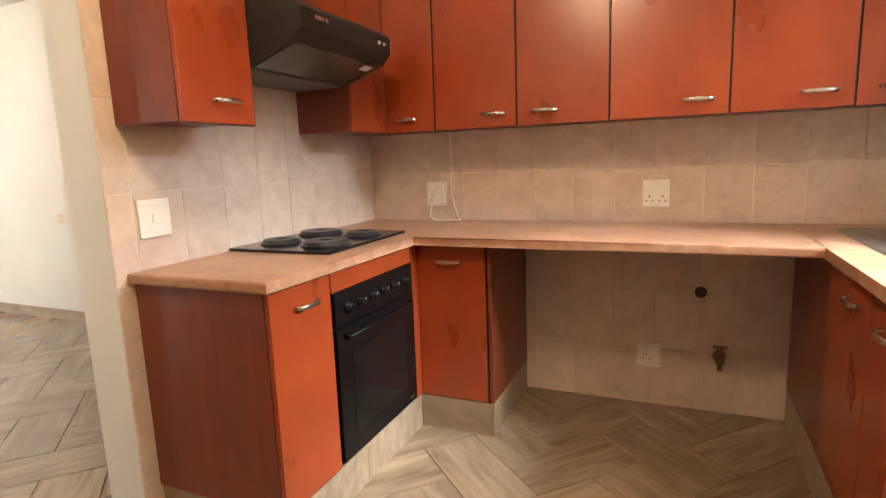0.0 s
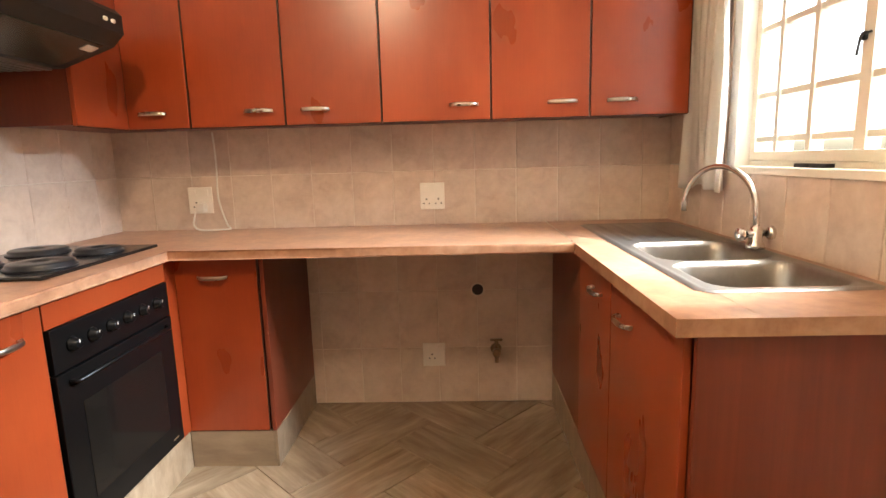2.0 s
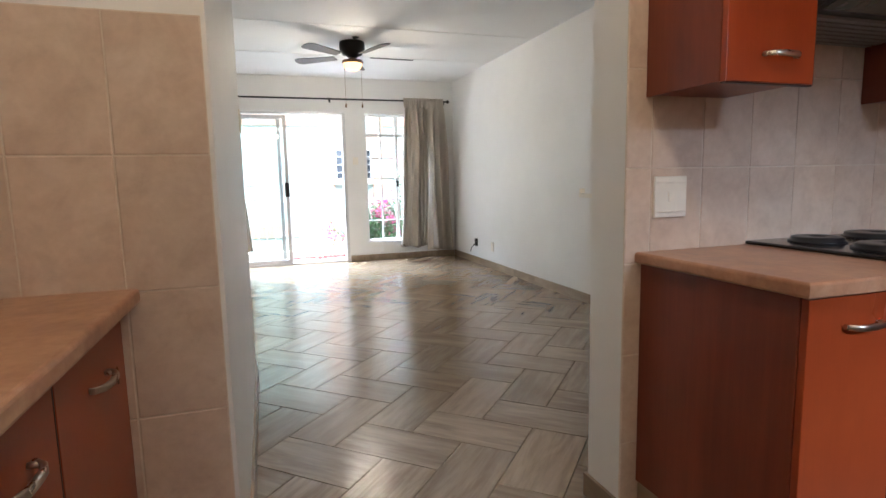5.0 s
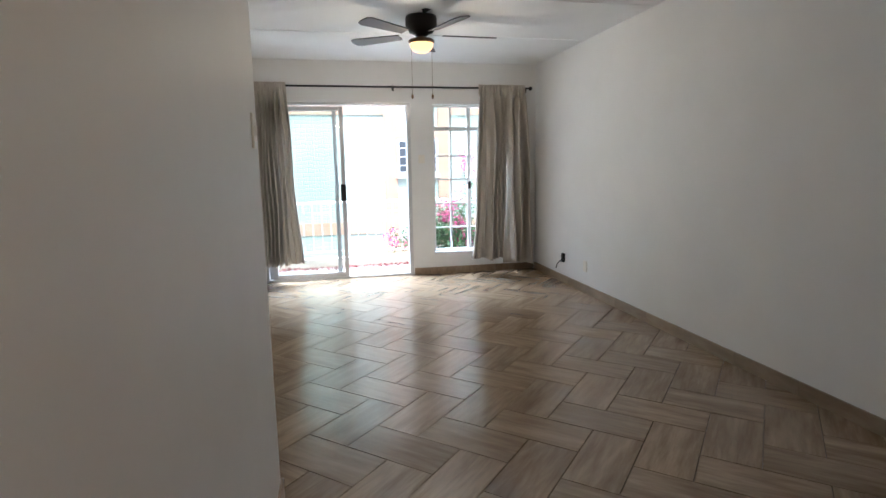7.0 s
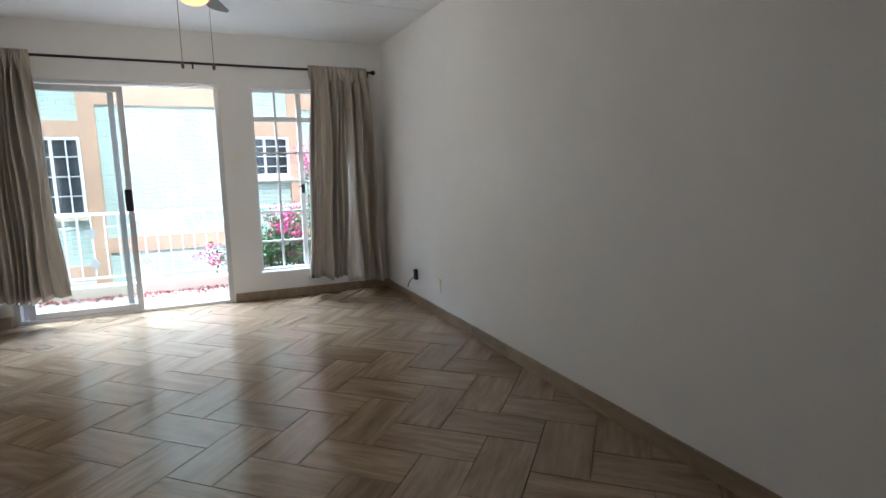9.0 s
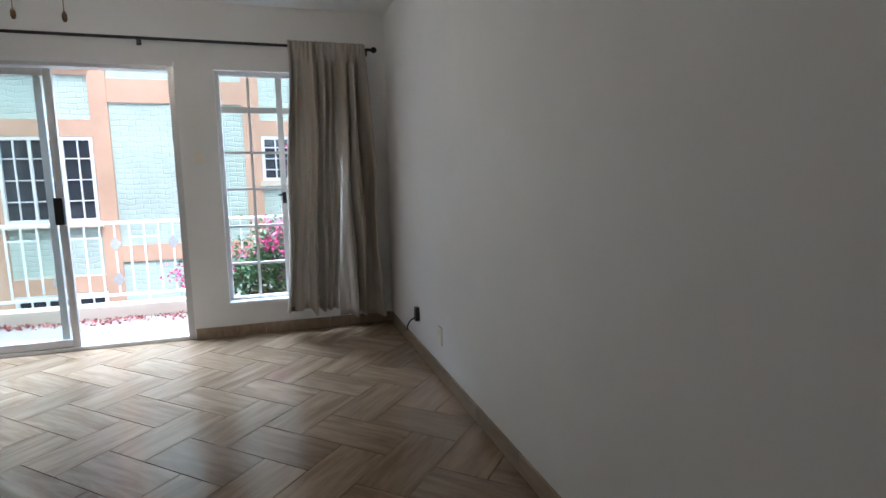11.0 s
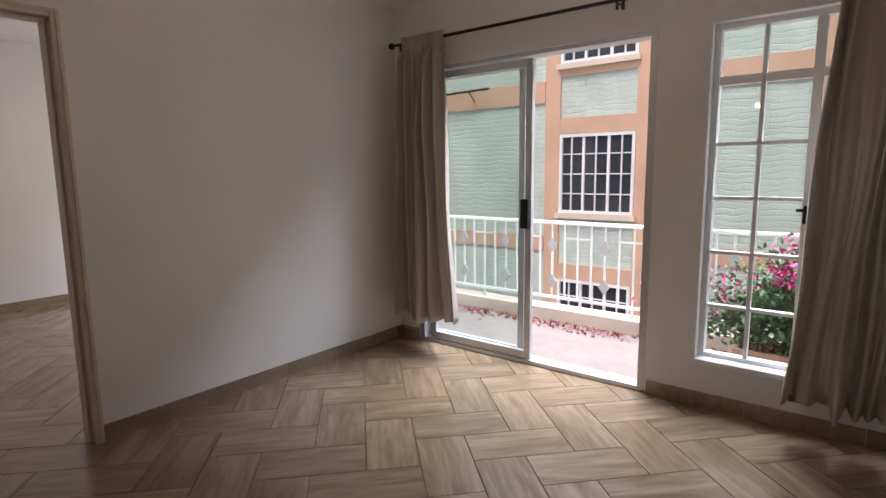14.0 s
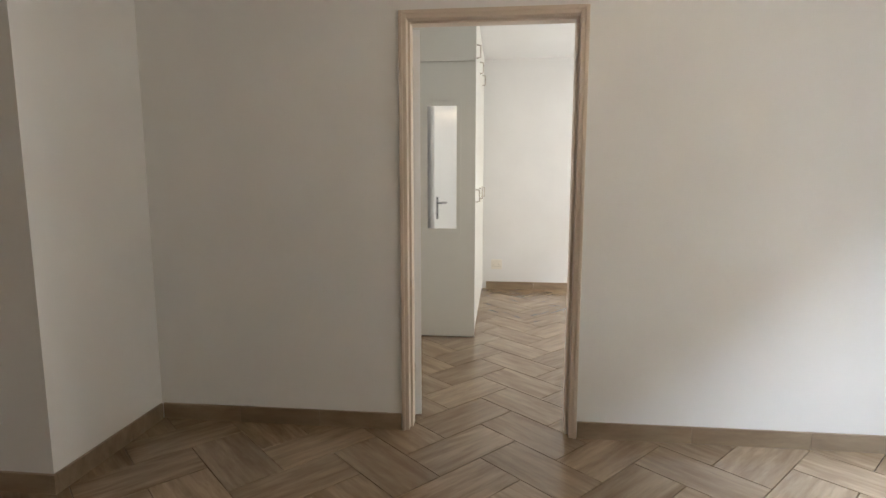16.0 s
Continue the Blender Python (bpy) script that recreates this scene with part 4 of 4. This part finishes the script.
wt = thing("worktop", "mottled tan laminate worktop running round three walls", "worktop")
bm = bmesh.new()
top_outline(bm, [(XW + 0.007, 1.452), (-0.012, 1.452), (-0.012, 2.37), (1.465, 2.34), (1.465, 2.345), (1.465, YB - 0.007), (XW + 0.007, YB - 0.007)], 0.864, CT)
part("worktop_slab", bm, TOP, wt)
part("sink_run", boxes((1.466, 1.43, 0.864, 1.625, YB - 0.008, CT), (1.985, 1.43, 0.864, XR - 0.007, YB - 0.008, CT), (1.6255, 1.43, 0.864, 1.9845, 1.66, CT), (1.6255, 2.40, 0.864, 1.9845, YB - 0.008, CT)), TOP, wt)
part("joint_strip", boxes((1.4645, 2.334, 0.863, 1.472, 2.343, CT + 0.0012), (1.463, 2.345, CT + 0.0002, 1.467, YB - 0.01, CT + 0.0012)), SATIN, wt, "thin metal joint strip")
wt2 = thing("worktop", "mottled tan laminate worktop with a rounded front edge", "worktop")
bm = bmesh.new()
top_outline(bm, [(XW + 0.007, -0.565), (0.77, -0.565), (0.77, 0.105), (XW + 0.007, 0.105)], 0.864, CT)
part("worktop_slab", bm, TOP, wt2)

# hob
hob = thing("electric_hob", "black enamel hob with four solid hotplates", "hob", at=(-0.025, 0.05, 0))
part("hob_plate", boxes((-0.545, 1.83, CT + 0.0005, -0.075, 2.42, CT + 0.012), bevel=0.005), BLACK, hob)
for x, y, r in ((-0.20, 1.99, 0.09), (-0.20, 2.26, 0.072), (-0.42, 1.99, 0.072), (-0.42, 2.26, 0.09)):
    bm = bmesh.new()
    lathe(bm, (x, y, CT + 0.0125), [(r + 0.008, 0), (r + 0.008, 0.004), (r, 0.005), (r, 0.014), (r - 0.006, 0.017), (0.025, 0.017), (0.022, 0.014), (0.002, 0.014)])
    part("hotplate", bm, PLATE, hob)

# sink
sink = thing("double_sink", "stainless steel double-bowl sink with drainer", "sink")
SX0, SX1, SY0, SY1 = 1.585, 2.005, 1.61, 2.84


def rr(x, y, cx, cy, hx_, hy_, r):
    dx, dy = abs(x - cx) - hx_ + r, abs(y - cy) - hy_ + r
    return math.hypot(max(dx, 0), max(dy, 0)) + min(max(dx, dy), 0) - r


bm = bmesh.new()
nx, ny = 64, 170
rows = []
for j in range(ny + 1):
    y = SY0 + (SY1 - SY0) * j / ny
    row = []
    for i in range(nx + 1):
        x = SX0 + (SX1 - SX0) * i / nx
        z = 0.0045
        edge = rr(x, y, (SX0 + SX1) / 2, (SY0 + SY1) / 2, (SX1 - SX0) / 2, (SY1 - SY0) / 2, 0.05)
        z -= 0.004 * min(1, max(0, (edge + 0.012) / 0.012))
        z -= 0.003 * min(1, max(0, (-edge - 0.018) / 0.01))
        for cy, hy_ in ((1.80, 0.15), (2.14, 0.165)):
            d = rr(x, y, 1.805, cy, 0.165, hy_, 0.07)
            if d < 0:
                s = min(1, -d / 0.035)
                z = 0.0015 - 0.15 * (s * s * (3 - 2 * s))
        if y > 2.36 and 1.65 < x < 1.96 and y < 2.80:
            z += 0.003 * max(0, math.sin((x - 1.65) / 0.031 * math.pi))
        row.append(bm.verts.new((x, y, CT + 0.001 + z)))
    rows.append(row)
for a, b in zip(rows, rows[1:]):
    for i in range(nx):
        mx, my = (a[i].co.x + b[i + 1].co.x) / 2, (a[i].co.y + b[i + 1].co.y) / 2
        if rr(mx, my, (SX0 + SX1) / 2, (SY0 + SY1) / 2, (SX1 - SX0) / 2, (SY1 - SY0) / 2, 0.05) < 0.001:
            bm.faces.new((a[i], a[i + 1], b[i + 1], b[i])).smooth = True
bmesh.ops.delete(bm, geom=[v for v in bm.verts if not v.link_faces], context="VERTS")
part("basin", bm, STEEL, sink)
for y in (1.80, 2.14):
    bm = bmesh.new()
    lathe(bm, (1.805, y, CT - 0.1475), [(0.04, 0), (0.038, 0.004), (0.02, 0.003), (0.004, 0.002)])
    part("drain", bm, CHROME, sink)
tap = thing("sink_mixer_tap", "chrome swan-neck mixer tap at the sink", "tap", at=(1.975, 2.13, CT + 0.006))
bm = bmesh.new()
lathe(bm, (0, 0, 0), [(0.028, 0), (0.027, 0.012), (0.02, 0.02), (0.019, 0.06), (0.012, 0.07)])
part("tap_base", bm, CHROME, tap)
bm = bmesh.new()
arc = [(0, 0, 0.05)] + [(-0.05 * (1 - math.cos(a)) , 0.20 * (1 - math.cos(a)) * 0.75, 0.09 + 0.14 * math.sin(a) + 0.02) for a in [radians(d) for d in range(0, 171, 12)]] + [(-0.1, 0.30, 0.09)]
tube(bm, arc, 0.0095, 12)
part("spout", bm, CHROME, tap)
bm = bmesh.new()
tube(bm, [(-0.035, -0.01, 0.045), (0.035, 0.01, 0.045)], 0.012, 12)
lathe(bm, (-0.04, -0.012, 0.045), [(0.014, 0.0), (0.021, -0.006), (0.021, -0.02), (0.01, -0.026)], "x", 8)
lathe(bm, (0.04, 0.012, 0.045), [(0.014, 0.0), (0.021, 0.006), (0.021, 0.02), (0.01, 0.026)], "x", 8)
part("tap_handles", bm, CHROME, tap)

# kitchen window
kw = tagged(thing("window_2", "cream steel casement window over the sink", "window", at=(XR + 0.07, 0, 0)), kind="structure")
y0, y1, z0, z1 = KW
part("window_frame", boxes((-0.02, y0, z0 + 0.03, 0.02, y0 + 0.03, z1), (-0.02, y1 - 0.03, z0 + 0.03, 0.02, y1, z1), (-0.02, y0 + 0.031, z0 + 0.03, 0.02, y1 - 0.031, z0 + 0.06), (-0.02, y0 + 0.031, z1 - 0.03, 0.02, y1 - 0.031, z1)), CREAM, kw)
for y, t in ((1.89, 0.02), (1.72, 0.010), (2.10, 0.010), (2.27, 0.010)):
    part("glazing_bar", boxes((-0.02, y - t, z0 + 0.061, 0.02, y + t, z1 - 0.031)), CREAM, kw)
for z in (1.24, 1.385, 1.60, 1.80, 1.97):
    for ya, yb in ((y0 + 0.031, 1.709), (1.731, 1.869), (1.911, 2.089), (2.111, 2.259), (2.281, y1 - 0.031)):
        part("glazing_bar", boxes((-0.016, ya, z - 0.009, 0.016, yb, z + 0.009)), CREAM, kw)
g = part("pane", boxes((-0.003, y0 + 0.01, z0 + 0.04, 0.003, y1 - 0.01, z1 - 0.01)), GLASS, kw)
g.visible_shadow = False
part("window_sill", boxes((-0.085, y0 - 0.012, z0 - 0.012, -0.0205, y1 + 0.012, z0 + 0.012), (-0.0205, y0 + 0.001, z0 + 0.001, 0.02, y1 - 0.001, z0 + 0.029), bevel=0.003), CREAM, kw)
for y, z in ((1.90, 1.48), (1.66, 1.215)):
    bm = bmesh.new()
    tube(bm, [(-0.026, y - 0.025, z + 0.006), (-0.034, y, z), (-0.032, y + 0.012, z - 0.045)], 0.0035, 8)
    box(bm, -0.029, y - 0.008, z - 0.010, -0.021, y + 0.008, z + 0.010)
    part("window_catch", bm, IRON, kw)
part("stay", boxes((-0.06, 1.95, z0 + 0.0125, -0.035, 2.02, z0 + 0.024), (-0.06, 2.03, z0 + 0.0125, -0.035, 2.09, z0 + 0.024)), IRON, kw)
c = curtain("kitchen_curtain", "thin cream check curtain beside the kitchen window", NET, "y", (2.42, 2.72), (2.40, 2.74), 1.07, 2.2, 5, 0.018, 5)
c.location.x = XR - 0.05
structure("wall_stub", boxes((1.985, -0.57, -0.1, XR - 0.001, 1.427, H)), WALL, "white painted end of wall beside the sink cabinet")

lampk = thing("kitchen_ceiling_lamp", "small opal ceiling lamp, switched on", "ceiling lamp", at=(0.52, 0.85, H))
bm = bmesh.new()
lathe(bm, (0, 0, 0), [(0.06, 0), (0.06, -0.03), (0.02, -0.04), (0.018, -0.06)])
part("lamp_holder", bm, PLASTIC, lampk)

# ---- bedroom doorway ----
dr = tagged(thing("door_1", "cream door frame with a white door standing open", "door"), kind="structure")
w = 0.014
part("door_frame", boxes((DX0 - w, YL - 0.152, 0, DX0 + 0.025, YL + 0.014, DZ + w), (DX1 - 0.025, YL - 0.152, 0, DX1 + w, YL + 0.014, DZ + w), (DX0 + 0.0255, YL - 0.152, DZ - 0.025, DX1 - 0.0255, YL + 0.014, DZ + w), bevel=0.004), TRIM, dr)
part("door_stop", boxes((DX0 + 0.0255, YL - 0.10, 0, DX0 + 0.038, YL - 0.03, DZ - 0.026), (DX1 - 0.038, YL - 0.10, 0, DX1 - 0.0255, YL - 0.03, DZ - 0.026), (DX0 + 0.0385, YL - 0.10, DZ - 0.038, DX1 - 0.0385, YL - 0.03, DZ - 0.0255), bevel=0.002), TRIM, dr)
part("architrave", boxes((DX0 - 0.012, YL + 0.0145, 0, DX0 + 0.006, YL + 0.022, DZ + 0.012), (DX1 - 0.006, YL + 0.0145, 0, DX1 + 0.012, YL + 0.022, DZ + 0.012), (DX0 + 0.0065, YL + 0.0145, DZ - 0.006, DX1 - 0.0065, YL + 0.022, DZ + 0.012), bevel=0.003), TRIM, dr)
dl = part("door_leaf", boxes((-0.038, -0.80, 0.008, 0.0, 0.0, DZ - 0.03), bevel=0.002), WHITE, dr, "white painted door leaf")
dl.matrix_world = pose(DX1 - 0.026, YL - 0.16, 0, 0, 0, 14)
part("latch_plate", boxes((-0.042, -0.755, 0.91, -0.0385, -0.715, 1.12), bevel=0.001), IRON, dl)
bm = bmesh.new()
tube(bm, [(-0.04, -0.735, 1.06), (-0.085, -0.735, 1.06), (-0.09, -0.62, 1.06)], 0.008, 10)
part("door_handle", bm, IRON, dl, "dark lever handle")
for z in (0.25, 1.8):
    part("hinge", boxes((DX1 - 0.03, YL - 0.165, z - 0.05, DX1 - 0.0255, YL - 0.153, z + 0.05)), BRASS, dr)

ward = thing("wardrobe", "built-in cream wardrobe with a mirror on its end panel", "wardrobe")
WX0, WX1, WY = -4.10, -3.45, -2.10
part("wardrobe_body", boxes((WX0 + 0.022, BY + 0.001, 0.0, WX1, WY - 0.018, BH - 0.01)), WARD, ward)
part("end_panel", boxes((WX0, WY - 0.017, 0.01, WX1, WY, 2.176), bevel=0.002), WARD, ward)
part("upper_panel", boxes((WX0, WY - 0.017, 2.184, WX1, WY, BH - 0.012), bevel=0.002), WARD, ward)
for k in range(3):
    ya = WY - 0.02 - k * 0.64
    for z0, z1, hz in ((0.06, 2.176, 1.15), (2.184, BH - 0.015, 2.27)):
        d = part("wardrobe_door", boxes((WX0, ya - 0.632, z0, WX0 + 0.02, ya - 0.002, z1), bevel=0.002), WARD, ward)
        bm = bmesh.new()
        hy_ = ya - 0.07
        tube(bm, [(WX0, hy_, hz - 0.05), (WX0 - 0.03, hy_, hz - 0.045), (WX0 - 0.03, hy_, hz + 0.045), (WX0, hy_, hz + 0.05)], 0.006, 8)
        part("handle", bm, SATIN, d, "bow handle")
mf = part("mirror_frame", boxes((-3.985, WY + 0.001, 0.85, -3.69, WY + 0.006, 1.89), bevel=0.002), WARD, ward)
part("mirror", boxes((-3.952, WY + 0.0065, 0.893, -3.722, WY + 0.0085, 1.847)), MIRROR, mf, "narrow mirror glass")


# ---- tiles: walls ----
def tile_mesh(name, w, h, t, material):
    """A slab with softened rim, lying in x and z, its face to -y."""
    bm = bmesh.new()
    e = 0.002
    f = [bm.verts.new(p) for p in ((e, -t, e), (w - e, -t, e), (w - e, -t, h - e), (e, -t, h - e))]
    m = [bm.verts.new(p) for p in ((0, -t + e, 0), (w, -t + e, 0), (w, -t + e, h), (0, -t + e, h))]
    b = [bm.verts.new(p) for p in ((0, 0, 0), (w, 0, 0), (w, 0, h), (0, 0, h))]
    bm.faces.new(f)
    for p, q in ((f, m), (m, b)):
        for k in range(4):
            bm.faces.new((p[k], q[k], q[(k + 1) % 4], p[(k + 1) % 4]))
    return mesh_of(name, bm, material)


def tiled(wall, origin, turn, length, start, z_rows, skip=lambda a, z: False, pitch=0.1925):
    """Rows of upright tiles along a wall. origin: where a = 0, z = 0; start: the first joint."""
    cache = {}
    base = pose(*origin, 0, 0, turn)
    cuts = [0.0]
    a = start
    while a < length - 0.01:
        if a > 0.01:
            cuts.append(a)
        a += pitch
    cuts.append(length)
    for z0, z1 in z_rows:
        for a0, a1 in zip(cuts, cuts[1:]):
            if skip((a0 + a1) / 2, (z0 + z1) / 2):
                continue
            key = (round(a1 - a0, 3), round(z1 - z0, 3))
            if key not in cache:
                cache[key] = tile_mesh("tile", key[0] - 0.003, key[1] - 0.003, 0.006, WTILE)
            ob = new("wall_tile", cache[key])
            ob.matrix_world = base @ pose(a0 + 0.0015, 0, z0 + 0.0015)
            ob.parent = wall
    bm = boxes((0, -0.0035, z_rows[0][0], length, 0.0, z_rows[-1][1]))
    if wall is not wall_win:
        gb = part("grout_bed", bm, GROUT, wall)
        gb.matrix_world = base
    else:
        bm.free()


ZR = [(0.0, 0.285), (0.285, 0.574), (0.574, 0.863), (0.863, 1.152), (1.152, 1.441)]
tiled(wall_back, (XW, YB, 0), 0, XR - XW, (1.137 - XW) % 0.1925, ZR)
tiled(wall_part, (XW, 1.415, 0), 90, YB - 1.415, 0.09, ZR + [(1.441, 1.73)])
tiled(wall_win, (XR, YB, 0), -90, YB - 1.375, 0.15, ZR + [(1.441, 1.73)], lambda a, z: KW[0] - 0.02 < YB - a < KW[1] + 0.02 and z > 1.14)
tiled(wall_short, (XW, -0.56, 0), 90, JK - 0.01 + 0.56, 0.039, [(0.0, 0.30), (0.30, 0.59), (0.59, 0.89), (0.89, 1.198), (1.198, 1.506)], pitch=0.2)

# ---- tiles: floor, in herringbone ----
TW, U0, V0, TURN = 0.247, -0.049, -0.002, 47
bm = bmesh.new()
gap, e = 0.0010, 0.0015
box(bm, gap, gap, -0.011, 2 * TW - gap, TW - gap, 0.0)
for v in bm.verts:
    if v.co.z > -0.001:
        v.co.x += e if v.co.x < TW else -e
        v.co.y += e if v.co.y < TW / 2 else -e
tile_me = mesh_of("floor_tile", bm, FTILE)
rooms = ((-7.0, YL, JX, YR), (JX, JY, XW, YR), (XW, -0.57, XR, YB), (-6.88, BY, -3.4, YL))
floor_ob = bpy.data.objects["floor"]
turned = pose(0, 0, 0, 0, 0, TURN)
near, rest, edge_tiles = [], [], []
for a in range(-60, 60):
    for b in range(-30, 30):
        for vert in (False, True):
            u, v = a + 2 * b, a - 2 * b
            m = turned @ pose(U0 + (u + (1 if vert else 0)) * TW, V0 + (v + (1 if vert else 0)) * TW, 0, 0, 0, 90 if vert else 0)
            c = m @ Vector((TW, TW / 2, 0))
            g = 0.26
            if any(x0 - g < c.x < x1 + g and y0 - g < c.y < y1 + g for x0, y0, x1, y1 in rooms):
                ends = [m @ Vector(q) for q in ((0, 0, 0), (2 * TW, 0, 0), (0, TW, 0), (2 * TW, TW, 0))]
                cuts = [(Vector(p), Vector(n)) for ok, p, n in (
                    (True, (-7.07, 0, 0), (-1, 0, 0)), (c.x < -0.66, (0, YR + 0.12, 0), (0, 1, 0)), (c.x >= -0.66, (0, YB + 0.14, 0), (0, 1, 0)),
                    (True, (XR + 0.14, 0, 0), (1, 0, 0)), (c.x > -0.7, (0, -0.70, 0), (0, -1, 0)), (c.y < -0.6 and c.x < -2, (-3.26, 0, 0), (1, 0, 0)),
                    (True, (0, BY - 0.14, 0), (0, -1, 0))) if ok]
                cuts = [(p, n) for p, n in cuts if any((e - p).dot(n) > 0 for e in ends)]
                if cuts:
                    edge_tiles.append((m, cuts))
                    continue
                (rest if c.y < YL - 0.3 or c.x > 0.9 else near).append(m)
near.sort(key=lambda m: (m.translation - Vector((-2.6, 1.5, 0))).length)
rest += near[300:]
for m in near[:300]:
    ob = new("floor_tile", tile_me)
    ob.matrix_world = m
    ob.parent = floor_ob
for m, cuts in edge_tiles:
    bm = bmesh.new()
    bm.from_mesh(tile_me)
    inv = m.inverted()
    for p, n in cuts:
        bmesh.ops.bisect_plane(bm, geom=[*bm.verts, *bm.edges, *bm.faces], plane_co=inv @ p, plane_no=inv.to_3x3() @ n, clear_outer=True)
    if len(bm.faces) < 3:
        bm.free()
        continue
    bmesh.ops.holes_fill(bm, edges=bm.edges)
    ob = new("floor_tile", mesh_of("floor_tile", bm, FTILE))
    ob.matrix_world = m
    ob.parent = floor_ob
for m in rest:
    ob = new("floor_tile", tile_me)
    ob.matrix_world = m
    ob.parent = floor_ob
